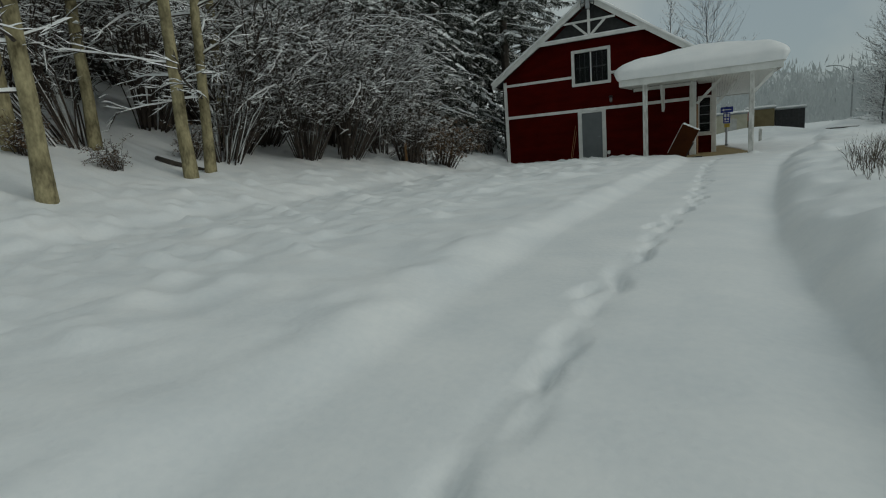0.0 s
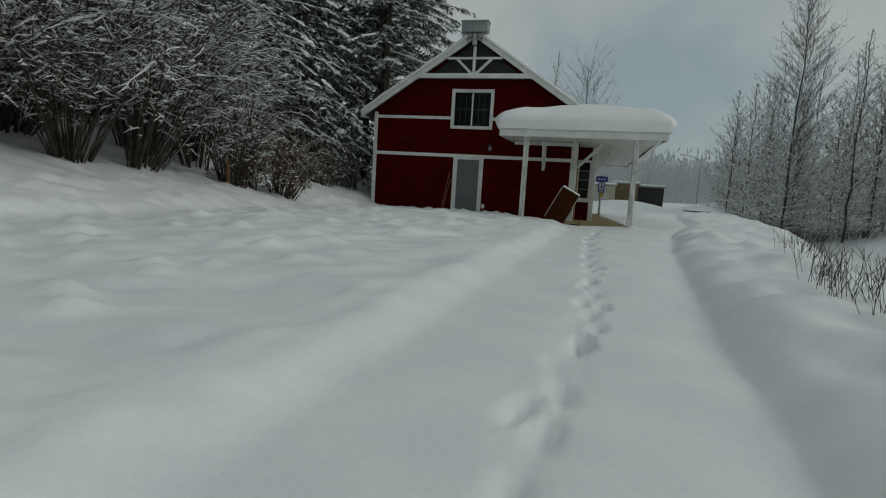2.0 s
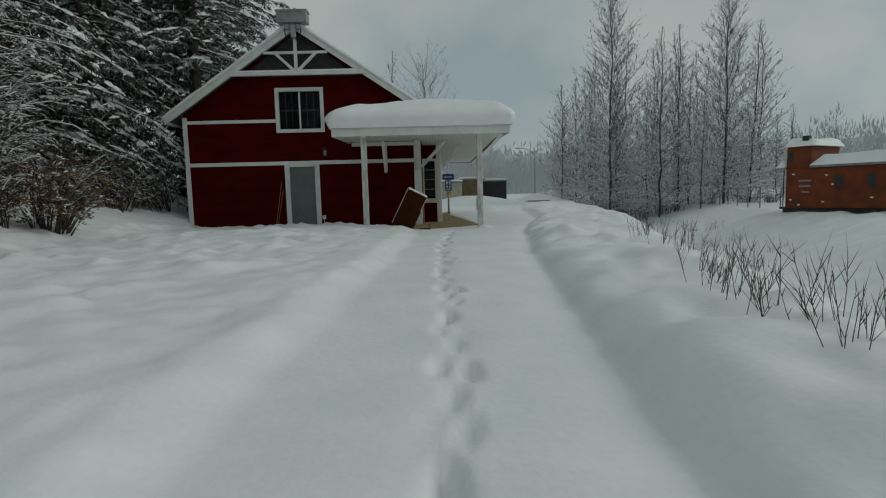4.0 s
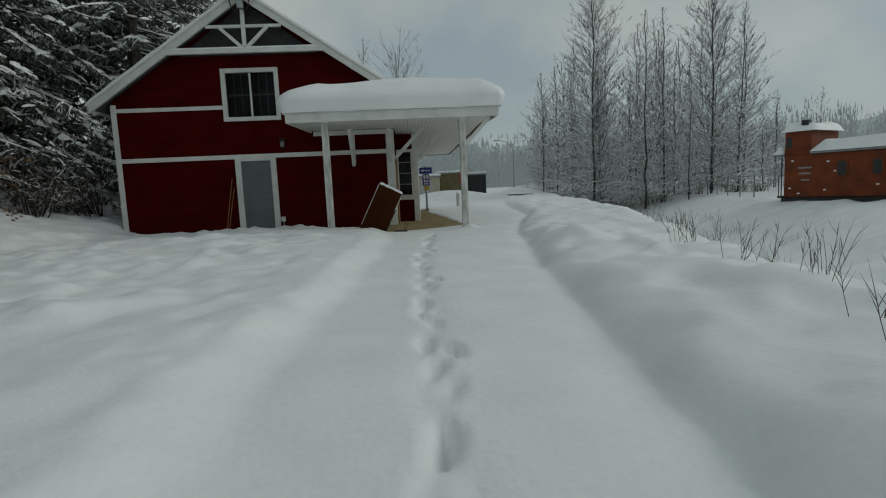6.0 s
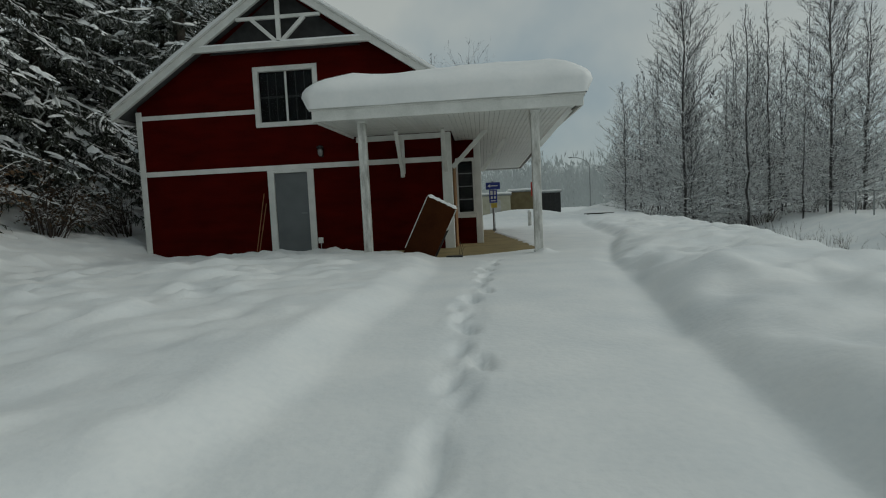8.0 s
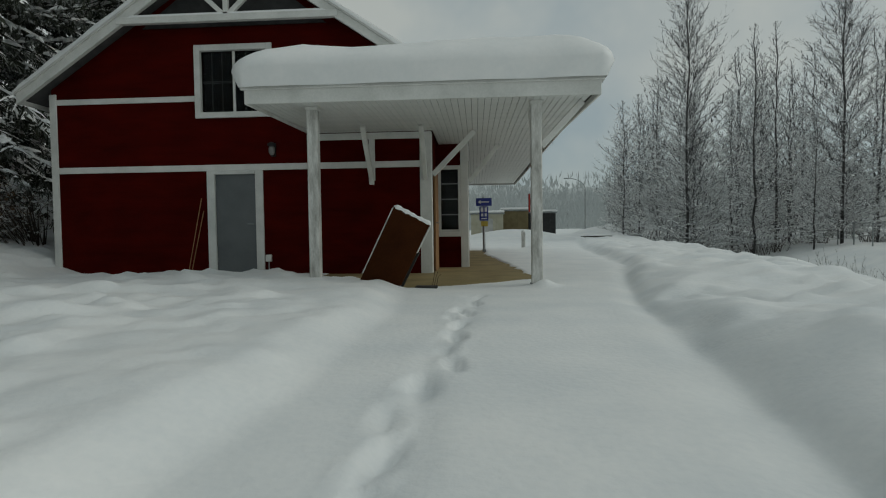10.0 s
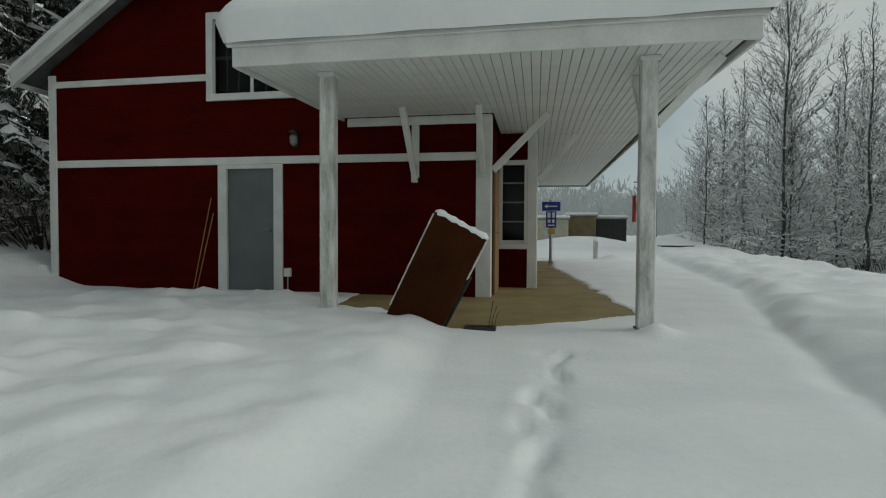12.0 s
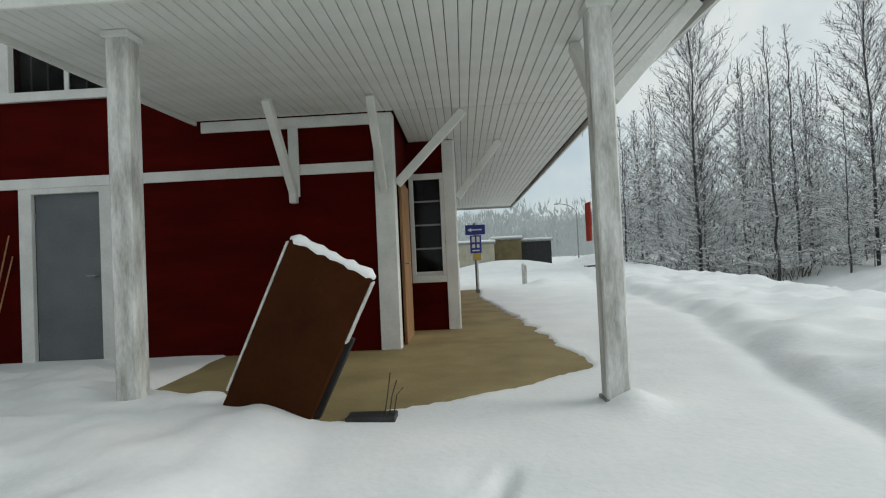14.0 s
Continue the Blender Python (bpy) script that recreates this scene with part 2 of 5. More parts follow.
def vnoise(x, y):
    """Smooth value noise of two arrays, 0 to 1."""
    xi, yi = np.floor(x).astype(int), np.floor(y).astype(int)
    u, v = x - xi, y - yi
    u, v = u * u * (3 - 2 * u), v * v * (3 - 2 * v)
    g = lambda a, b: LATTICE[a % 256, b % 256]
    return (g(xi, yi) * (1 - u) + g(xi + 1, yi) * u) * (1 - v) + (g(xi, yi + 1) * (1 - u) + g(xi + 1, yi + 1) * u) * v


def smooth(a, b, x):
    t = np.clip((x - a) / (b - a), 0, 1)
    return t * t * (3 - 2 * t)


def path_left(y):
    return np.interp(y, [-30, -20, -13, -6, -3.2, 0], [7.0, 7.1, 7.45, 7.85, 7.75, 7.7])


def path_right(y):
    return np.interp(y, [-30, -22, -18, -16, -13, -9, -7, -4, -1, 2, 12, 40], [9.3, 9.25, 9.12, 9.22, 9.5, 9.9, 10.2, 10.6, 11.3, 12.2, 13.2, 18])


def crest(y):
    return np.interp(y, [-30, -16, -12, -8, -4, -1, 5, 18, 30, 60], [9.9, 10.35, 11.1, 12.1, 13.2, 14.2, 15.6, 17.8, 20, 32])


FOOT_Y = np.arange(-25.2, -3.6, 0.33)
FOOTPRINTS = [(float(np.interp(y, [-25, -22, -18, -15, -8, -5, -2.7], [7.80, 7.88, 8.05, 8.35, 8.36, 8.58, 8.72])) + (0.042 if i % 2 else -0.042) + 0.03 * math.sin(i * 2.3) + 0.06 * math.sin(i * 0.7), float(y) + 0.09 * math.sin(i * 1.7) + 0.05 * math.sin(i * 3.1)) for i, y in enumerate(FOOT_Y)]


def ground_height(x, y):
    x, y = np.asarray(x, float), np.asarray(y, float)
    base = np.interp(y, [-40, -26, -18, -8, 20, 60, 90], [-0.24, -0.20, -0.08, 0.0, 0.05, 0.45, 0.8])
    lump = vnoise(x * 1.1 + 3, y * 0.9) * 0.6 + vnoise(x * 2.7, y * 2.3 + 9) * 0.3 + vnoise(x * 6 + 1, y * 5) * 0.1
    h = base + 0.02 * (vnoise(x * 1.7, y * 1.1) - 0.5)
    # bank beside the path and the trampled yard before the house
    left = smooth(0.0, 0.50, path_left(y) - x + 0.16 * (vnoise(y * 0.8, x * 0 + 4) - 0.5))
    front = np.where((x > -0.1) & (x < 8), 1 - smooth(-1.9, -0.3, y), 1.0)
    front = np.where(y > 0, np.where(x > -0.1, 0.0, 1.0), front)
    yard = 0.13 + 0.06 * (lump - 0.38) + 0.03 * (vnoise(x * 2.6 + 20, y * 2.2) - 0.5) + 0.035 * (vnoise(x * 5.5, y * 4.5 + 60) - 0.5) + 0.03 * np.exp(-((x - 5.5) / 0.8) ** 2 - ((y + 2.3) / 0.6) ** 2)
    clods = np.maximum(0, vnoise(x * 2.6 + 40, y * 3.6) - 0.62) + 0.7 * np.maximum(0, vnoise(x * 4.1, y * 5.2 + 80) - 0.66)
    yard = yard + 0.24 * clods * smooth(0.3, 2.5, path_left(y) - x) + 0.008 * np.sin((x * 0.7 + y * 0.9) * 3.2 + 3 * vnoise(x * 0.6, y * 0.6)) * vnoise(x * 0.5 + 9, y * 0.5)
    h = h + left * front * yard
    hill = np.maximum(0, 0.9 - x)
    h = h + np.where(y < 1e9, np.interp(y, [-30, -15.5, -11, -8, -5, 0, 10], [0.24, 0.26, 0.26, 0.30, 0.28, 0.22, 0.2]) * np.minimum(hill, 3.6) + 0.36 * np.maximum(0, hill - 3.6) + 0.10 * np.maximum(0, -7.5 - x), 0) * smooth(0, 0.8, hill)
    # bank on the far side of the path, falling to the ditch
    u, v = x - path_right(y), x - crest(y)
    far = 1 - smooth(22, 42, y)
    wide = np.interp(y, [-11, -5], [0.30, 0.19])
    um = u + 0.10 * (vnoise(y * 0.9, y * 0 + 31) - 0.5)
    h = h - (0.02 + 0.05 * vnoise(y * 3.1, y * 0 + 12)) * np.exp(-(um / wide) ** 2) * far
    h = h + (1 - np.exp(-np.maximum(u, 0) / 0.24)) * (np.interp(y, [-20, -12, -5], [0.30, 0.24, 0.15]) + 0.22 * clods * smooth(0.7, 1.5, u) + 0.24 * (lump - 0.35) + 0.10 * (vnoise(x * 2.4 + 7, y * 2.0) - 0.5) + 0.06 * (vnoise(x * 4.8 + 17, y * 4.3) - 0.5)) * (0.35 + 0.65 * far)
    h = h - far * (2.1 * smooth(-0.15, 3.2, v) - 1.55 * smooth(5, 11, v)) + 0.12 * (lump - 0.4) * smooth(1, 4, v)
    # ploughed heaps at the end of the open ground
    for cx, cy, s, z in ((19.6, 40, 1.6, 0.6), (21.6, 41, 1.5, 0.75), (23.6, 41.5, 1.8, 0.7), (26, 42, 2.0, 0.55), (12.9, 30.5, 2.6, 0.55), (10.0, 29.5, 2.6, 0.5), (11.4, 12.5, 0.5, 0.22)):
        h = h + z * np.exp(-((x - cx) / s) ** 2 - ((y - cy) / (s * 0.8)) ** 2)
    # swept platform under the canopy
    edge = np.interp(y, [-3, -1.5, -0.15, 2.5, 8, 10.6, 12], [9.75, 9.72, 9.66, 9.5, 9.0, 9.15, 9.0]) + 0.10 * (vnoise(y * 3.1, x * 0) - 0.5) + 0.12 * (vnoise(y * 8.5, x * 5.0) - 0.5)
    lip = np.interp(x, [5.5, 6.06, 6.8, 7.1, 7.85, 7.95, 8.85, 9.7], [-2.0, -2.2, -2.45, -2.68, -2.80, -2.55, -2.1, -1.5]) + 0.10 * (vnoise(x * 3.3, y * 0 + 7) - 0.5) + 0.07 * (vnoise(x * 9.5, y * 4.0 + 3) - 0.5)
    bare = np.minimum(np.minimum(edge - x, y - lip), x - 5.75)
    h = np.where(y > 11.3, h, h + (-0.10 - h) * smooth(-0.02, 0.20, bare))
    inside = (x > 0.05) & (x < 7.75) & (y > 0.08) & (y < 12.8)
    h = np.where(inside, -0.25, h)
    # mound against the leaning board, collar of snow at the post
    h = h + 0.015 * np.exp(-((x - 7.38) / 0.42) ** 4 - ((y + 3.02) / 0.26) ** 2) + 0.10 * np.exp(-(((x - 9.68) / 0.16) ** 2 + ((y + 2.66) / 0.22) ** 2))
    trail = np.interp(y, [-25, -22, -18, -15, -8, -5, -2.7], [7.80, 7.88, 8.05, 8.35, 8.36, 8.58, 8.72])
    h = h - 0.022 * np.exp(-((x - trail - 0.05 * np.sin(y * 2.1)) / 0.10) ** 2) * (y < -3.6)
    for fx, fy in FOOTPRINTS:
        near = (np.abs(x - fx) < 0.5) & (np.abs(y - fy) < 0.5)
        if near.any():
            r = ((x[near] - fx + 0.25 * (y[near] - fy) * math.sin(fy * 7)) / 0.052) ** 2 + ((y[near] - fy) / 0.165) ** 2
            h[near] += -(0.048 + 0.02 * math.sin(fy * 5)) * np.exp(-r ** 1.3) + 0.008 * np.exp(-(np.sqrt(r) - 1.6) ** 2 * 3)
    return h


def spaced(*stretches):
    out = []
    for a, b, step in stretches:
        out.extend(np.arange(a, b, step))
    return np.array(out)


GX = spaced((-1600, -160, 160), (-160, -40, 15), (-40, -12, 2.0), (-12, -2, 0.5), (-2, 6.4, 0.11), (6.4, 11.4, 0.05), (11.4, 16, 0.16), (16, 30, 0.6), (30, 60, 3), (60, 200, 20), (200, 1700, 180))
GY = spaced((-1500, -120, 150), (-120, -40, 10), (-40, -27, 1.2), (-27, -24.5, 0.2), (-24.5, -2.0, 0.07), (-2.0, 4, 0.09), (4, 14, 0.25), (14, 45, 0.8), (45, 120, 5), (120, 300, 30), (300, 1800, 250))
mx, my = np.meshgrid(GX, GY)
mz = ground_height(mx.ravel(), my.ravel())
nx, ny = len(GX), len(GY)
quads = [(j * nx + i, j * nx + i + 1, (j + 1) * nx + i + 1, (j + 1) * nx + i) for j in range(ny - 1) for i in range(nx - 1)]
ground = raw("ground", np.column_stack([mx.ravel(), my.ravel(), mz]).tolist(), quads, [SNOW], smooth=True)
tagged(ground, "uneven snow cover with a trodden path and footprints", "snow", kind="structure")


def ground_at(x, y):
    return float(ground_height(np.array([x]), np.array([y]))[0])


platform = mesh_object("pavement", box((5.2, -3.3, -0.3), (10.3, 11.6, 0.0), 0.01), CONCRETE)
tagged(platform, "damp tan concrete platform under the canopy", "pavement", kind="structure")
apron = mesh_object("pavement", box((-0.3, -0.5, -0.3), (5.196, -0.002, -0.012), 0.01), CONCRETE)
tagged(apron, "narrow concrete apron before the house door", "pavement", kind="structure")

# ---- the station house ----
W, L = 7.8, 12.8
RIDGE, EAVE_X, EAVE_Z, PITCH = 3.9, -0.42, 3.50, 0.672
house = empty("house", 0, 0, 0, "red painted wooden station house with white trim and snowy roof", "house")


def roof_under(x):
    return EAVE_Z + PITCH * (min(x, W - x) - EAVE_X) + 0.02


bm = bmesh.new()
XS = [0.02, 3.18, 3.42, RIDGE, 4.28, 4.56, W - 0.02]
for x0, x1 in zip(XS, XS[1:]):
    in_door, in_window = 3.4 < x0 < 4.2, 3.1 < x0 < 4.5
    levels = [(-0.3, -0.02), (2.05, 3.27)] if in_door else [(-0.3, -0.02), (-0.02, 2.05), (2.05, 3.27)]
    for z0, z1 in levels:
        prism([(x0, z0), (x1, z0), (x1, z1), (x0, z1)], 0.0, 0.15, bm)
    z0 = 4.51 if in_window else 3.27
    prism([(x0, z0), (x1, z0), (x1, roof_under(x1)), (x0, roof_under(x0))], 0.0, 0.15, bm)
bmesh.ops.remove_doubles(bm, verts=bm.verts[:], dist=0.0005)
part("gable_wall", bm, RED, house)
bm = box((0.0, 0.152, -0.3), (0.15, L, 3.72), 0)
part("side_wall", bm, RED, house)
bm = bmesh.new()
for a, b in (((W - 0.15, 0.152, -0.3), (W, 1.6, 3.7)), ((W - 0.15, 4.6, -0.3), (W, L, 3.7)), ((W - 0.15, 1.6, 2.7), (W, 4.6, 3.7))):
    add_box(bm, a, b)
part("side_wall", bm, RED, house)
part("back_wall", prism([(0.15, -0.3), (W - 0.15, -0.3), (W - 0.15, 3.7), (RIDGE, roof_under(RIDGE)), (0.15, 3.7)], L, L + 0.15), RED, house)
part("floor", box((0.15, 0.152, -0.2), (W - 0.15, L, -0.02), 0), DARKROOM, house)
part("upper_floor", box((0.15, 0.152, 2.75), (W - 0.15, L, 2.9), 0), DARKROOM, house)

# white boards on the gable wall
for name, a, b in (
    ("corner_board", (-0.012, -0.03, -0.1), (0.135, 0.0, 3.72)),
    ("corner_board", (W - 0.20, -0.034, -0.0), (W + 0.03, 0.0, 2.79)),
    ("corner_board", (W + 0.002, -0.0, -0.0), (W + 0.034, 0.16, 2.79)),
    ("band_board", (0.137, -0.026, 2.10), (W - 0.202, 0.0, 2.225)),
    ("band_board", (0.137, -0.026, 3.50), (3.078, 0.0, 3.61)),
    ("band_board", (4.662, -0.026, 3.50), (7.6, 0.0, 3.61)),
    ("frieze_board", (5.54, -0.03, 2.66), (W - 0.202, 0.0, 2.79)),
):
    part(name, box(a, b, 0.005), WHITE, house, "white painted trim board")

# door
door = part("door", box((3.43, 0.03, -0.01), (4.27, 0.075, 2.04), 0.004), GREYDOOR, house, "plain grey steel door, closed")
for a, b in (((3.27, -0.032, -0.05), (3.43, 0.03, 2.098)), ((4.27, -0.032, -0.05), (4.43, 0.03, 2.098)), ((3.432, -0.030, 2.03), (4.268, 0.028, 2.098))):
    part("door_frame", box(a, b, 0.005), WHITE, door, "white painted door casing")
part("door_sill", box((3.40, -0.06, -0.04), (4.30, 0.028, 0.006), 0.005), STEEL, door)
part("handle", rod([(4.20, 0.03, 1.02), (4.20, -0.03, 1.02), (4.09, -0.03, 1.02)], 0.011), STEEL, door, "steel lever handle")
part("hinge", box((3.428, 0.018, 1.70), (3.448, 0.034, 1.80), 0.002), STEEL, door)
part("hinge", box((3.428, 0.018, 0.25), (3.448, 0.034, 0.35), 0.002), STEEL, door)

# upper window
window = part("window", box((3.176, 0.06, 3.266), (4.564, 0.10, 3.30), 0.003), WHITE, house, "sliding window with dark panes and white casing")
for a, b in (((3.07, -0.035, 3.16), (3.19, 0.06, 4.62)), ((4.55, -0.035, 3.16), (4.67, 0.06, 4.62)), ((3.192, -0.033, 4.50), (4.548, 0.06, 4.62)), ((3.192, -0.045, 3.16), (4.548, 0.06, 3.275))):
    part("casing", box(a, b, 0.006), WHITE, window)
part("sash_bar", box((3.835, 0.03, 3.277), (3.885, 0.075, 4.498), 0.004), WHITE, window)
for a, b in (((3.192, 0.05, 3.28), (3.833, 0.056, 4.497)), ((3.887, 0.05, 3.28), (4.548, 0.056, 4.497))):
    p = part("pane", box(a, b, 0), GLASS, window)
    p.visible_shadow = False
# added near-black sheet that stands for the dark room behind the glass
part("dark_backing", box((3.192, 0.155, 3.25), (4.548, 0.165, 4.52), 0), DARKROOM, window, "near-black backing added behind the pane to keep it dark")
for x in (3.40, 3.61, 4.10, 4.32):
    part("muntin", box((x - 0.009, 0.06, 3.30), (x + 0.009, 0.072, 4.497), 0.002), MUNTIN, window)
for a, b in ((3.192, 3.833), (3.887, 4.548)):
    part("muntin", box((a, 0.073, 3.90), (b, 0.083, 3.92), 0.002), MUNTIN, window)
for z in (3.88,):
    part("muntin", box((3.192, 0.073, z - 0.01), (4.548, 0.085, z + 0.01), 0.002), MUNTIN, window)

# roof
for s, name in ((1, "roof"), (-1, "roof")):
    edge = (EAVE_X, EAVE_Z + 0.05) if s == 1 else (W - EAVE_X, EAVE_Z + 0.05)
    top = (RIDGE, EAVE_Z + 0.05 + PITCH * (RIDGE - EAVE_X))
    part(name, prism([edge, top, (top[0], top[1] + 0.17), (edge[0], edge[1] + 0.17)], -0.26, L + 0.5), SHINGLE, house, "dark roof slope")
    part("barge_board", prism([(edge[0] - s * 0.02, edge[1] - 0.09), (top[0], top[1] - 0.08), (top[0], top[1] + 0.12), (edge[0] - s * 0.02, edge[1] + 0.11)], -0.34, -0.26), WHITE, house, "wide white barge board")
    part("barge_trim", prism([(edge[0] - s * 0.03, edge[1] + 0.10), (top[0], top[1] + 0.11), (top[0], top[1] + 0.21), (edge[0] - s * 0.03, edge[1] + 0.20)], -0.38, -0.262), WHITE, house, "white drip trim")
    part("eave_board", box((edge[0] - 0.03, -0.26, edge[1] - 0.06), (edge[0] + 0.03, L + 0.4, edge[1] + 0.15), 0.004), WHITE, house)
tie_z = 4.95
tx = (tie_z + 0.10 - EAVE_Z + 0.02) / PITCH + EAVE_X
part("tie_beam", box((tx - 0.22, -0.36, tie_z), (W - tx + 0.22, -0.26, tie_z + 0.13), 0.008), WHITE, house, "white gable tie beam")
part("king_post", box((RIDGE - 0.05, -0.35, tie_z + 0.132), (RIDGE + 0.05, -0.27, 6.32), 0.006), WHITE, house)
part("collar_beam", box((RIDGE - 1.02, -0.335, 5.62), (RIDGE + 1.02, -0.275, 5.70), 0.005), WHITE, house)
for s in (-1, 1):
    part("brace", beam((RIDGE + s * 0.05, -0.31, tie_z + 0.13), (RIDGE + s * 0.64, -0.31, 5.63), 0.07, 0.09, 0.005), WHITE, house, "slanting white gable brace")
# dark sheet put in for the shadow behind the gable truss
part("gable_shade_panel", prism([(tx + 0.1, tie_z + 0.02), (W - tx - 0.1, tie_z + 0.02), (RIDGE, roof_under(RIDGE) - 0.03)], -0.035, -0.003), BLACK, house, "near-black sheet standing for the shadow in the gable peak")
part("gable_snow_ledge", prism([(tx, tie_z + 0.131), (W - tx, tie_z + 0.131), (W - tx - 0.1, tie_z + 0.165), (tx + 0.1, tie_z + 0.165)], -0.35, -0.27), SNOW_ROOF, house)

vent = empty("ridge_lamp_box", RIDGE, -0.42, 6.50, "grey metal box lamp with hanging brackets under the gable peak", "lamp")
part("housing", box((-0.48, -0.20, 0.0), (0.48, 0.18, 0.36), 0.015), STEEL, vent)
part("lip", box((-0.50, -0.22, 0.33), (0.50, 0.20, 0.40), 0.01), STEEL, vent)
part("bracket", box((-0.08, -0.06, -0.42), (0.08, 0.04, -0.002), 0.008), GALV, vent)
for s in (-1, 1):
    part("cable", rod([(s * 0.20, -0.05, 0.0), (s * 0.26, -0.07, -0.22), (s * 0.22, -0.08, -0.42), (s * 0.10, -0.05, -0.50), (s * 0.02, -0.03, -0.36)], 0.018, 6), BLACK, vent, "hanging black cable")
    part("floodlight", box((s * 0.17 - 0.07, -0.16, -0.20), (s * 0.17 + 0.07, -0.03, -0.03), 0.02), STEEL, vent)

# snow lying on the main roof
bm = bmesh.new()
NS = 26
for s in (1, -1):
    rows = []
    for j, y in enumerate(np.linspace(-0.40, L + 0.4, 40)):
        row = []
        for i in range(NS + 1):
            t = i / NS
            x = EAVE_X - 0.06 + t * (RIDGE - EAVE_X + 0.06)
            z = EAVE_Z + 0.22 + PITCH * (x - EAVE_X)
            edge = min(1.0, t * 9, (j + 0.4) * 0.8)
            thick = (0.06 + 0.10 * float(vnoise(np.array(x * 2.3 + s * 11), np.array(y * 1.7)))) * math.sqrt(max(edge, 0.0))
            xx = x if s == 1 else W - x
            row.append(bm.verts.new((xx, y, z + thick)))
        rows.append(row)
    for a, b in zip(rows, rows[1:]):
        for i in range(NS):
            bm.faces.new((a[i], a[i + 1], b[i + 1], b[i]))
    for i in range(NS):
        x0, x1 = rows[0][i].co.x, rows[0][i + 1].co.x
        a = bm.verts.new((x0, -0.39, EAVE_Z + 0.20 + PITCH * ((x0 if s == 1 else W - x0) - EAVE_X)))
        b = bm.verts.new((x1, -0.39, EAVE_Z + 0.20 + PITCH * ((x1 if s == 1 else W - x1) - EAVE_X)))
        bm.faces.new((a, b, rows[0][i + 1], rows[0][i]))
bmesh.ops.recalc_face_normals(bm, faces=bm.faces[:])
tagged(mesh_object("roof_snow", bm, SNOW_ROOF, smooth=True), "thin layer of snow on the pitched house roof", "snow", kind="stuff")

# bay with a narrow window on the platform side
BX0, BX1, BY = W, 8.52, 1.6
bm = bmesh.new()
for a, b in (((BX0 - 0.1, BY, -0.2), (BX1 - 0.02, BY + 0.12, 0.80)), ((BX0 - 0.1, BY, 2.24), (BX1 - 0.02, BY + 0.12, 2.79)), ((BX0 - 0.1, BY, 0.80), (7.90, BY + 0.12, 2.24)), ((8.30, BY, 0.80), (BX1 - 0.02, BY + 0.12, 2.24))):
    add_box(bm, a, b)
part("bay_wall", bm, RED, house)
part("bay_wall", box((BX1 - 0.14, BY + 0.12, -0.2), (BX1 - 0.02, 4.6, 2.79), 0), RED, house)
part("bay_wall", box((BX0 - 0.1, 4.6, -0.2), (BX1 - 0.02, 4.72, 2.79), 0), RED, house)
for a, b in (((BX1 - 0.17, BY - 0.03, 0.0), (BX1, BY, 2.79)), ((BX1 - 0.018, BY + 0.002, 0.0), (BX1 + 0.012, BY + 0.16, 2.79)), ((BX0 + 0.04, BY - 0.026, 0.70), (8.348, BY, 0.80)), ((BX0 + 0.04, BY - 0.026, 2.22), (8.348, BY, 2.31)), ((BX0 + 0.04, BY - 0.028, 0.802), (7.905, BY, 2.218)), ((8.295, BY - 0.028, 0.802), (8.348, BY, 2.218))):
    part("bay_trim", box(a, b, 0.005), WHITE, house, "white bay trim board")
bay_window = part("bay_window", box((7.905, BY + 0.02, 0.80), (8.295, BY + 0.06, 0.86), 0.003), WHITE, house, "narrow dark sash window")
pn = part("pane", box((7.905, BY + 0.035, 0.86), (8.295, BY + 0.041, 2.218), 0), GLASS, bay_window)
pn.visible_shadow = False
# same added dark sheet behind the bay pane, in place of room shade
part("dark_backing", box((7.88, BY + 0.125, 0.78), (8.32, BY + 0.135, 2.26), 0), DARKROOM, bay_window, "near-black backing added behind the pane to keep it dark")
for z in (1.20, 1.55, 1.90):
    part("muntin", box((7.905, BY + 0.02, z - 0.012), (8.295, BY + 0.034, z + 0.012), 0.002), STEEL, bay_window)

# brown door on the platform side, ajar
side_door = part("side_door", box((W + 0.036, 0.30, 0.01), (W + 0.075, 1.15, 2.03), 0.004), RAWWOOD, house, "raw orange-brown wooden door on the platform side")
part("handle", rod([(W + 0.07, 0.40, 1.0), (W + 0.12, 0.40, 1.0), (W + 0.12, 0.50, 1.0)], 0.01), STEEL, side_door)


# slanting struts under the canopy
for p, q in (
    ((6.65, -0.05, 1.86), (6.65, -0.86, 2.755)),
    ((W + 0.05, 0.09, 1.95), (W + 0.88, 0.09, 2.79)),
    ((W - 0.09, -0.06, 1.86), (W - 0.09, -0.80, 2.76)),
    ((BX1 + 0.03, BY + 0.2, 1.95), (BX1 + 0.70, BY + 0.2, 2.79)),
):
    part("strut", beam(p, q, 0.085, 0.10, 0.006), WHITE, house, "slanting white canopy strut")
part("strut_post", box((6.595, -0.055, 1.84), (6.715, -0.027, 2.658), 0.005), WHITE, house, "short white wall post")
part("strut_foot", box((6.605, -0.13, 1.76), (6.695, -0.027, 1.92), 0.012), WHITE, house)

# ---- canopy ----
CX0, CX1, CY0, CY1, CZ, CZF = 5.50, 10.36, -3.10, 12.2, 2.80, 2.69
canopy = empty("canopy", 0, 0, 0, "white timber platform canopy with beadboard soffit on square posts", "canopy")


def canopy_z(y):
    return CZF + (CZ - CZF) * min(max((y - CY0) / -CY0, 0.0), 1.0)


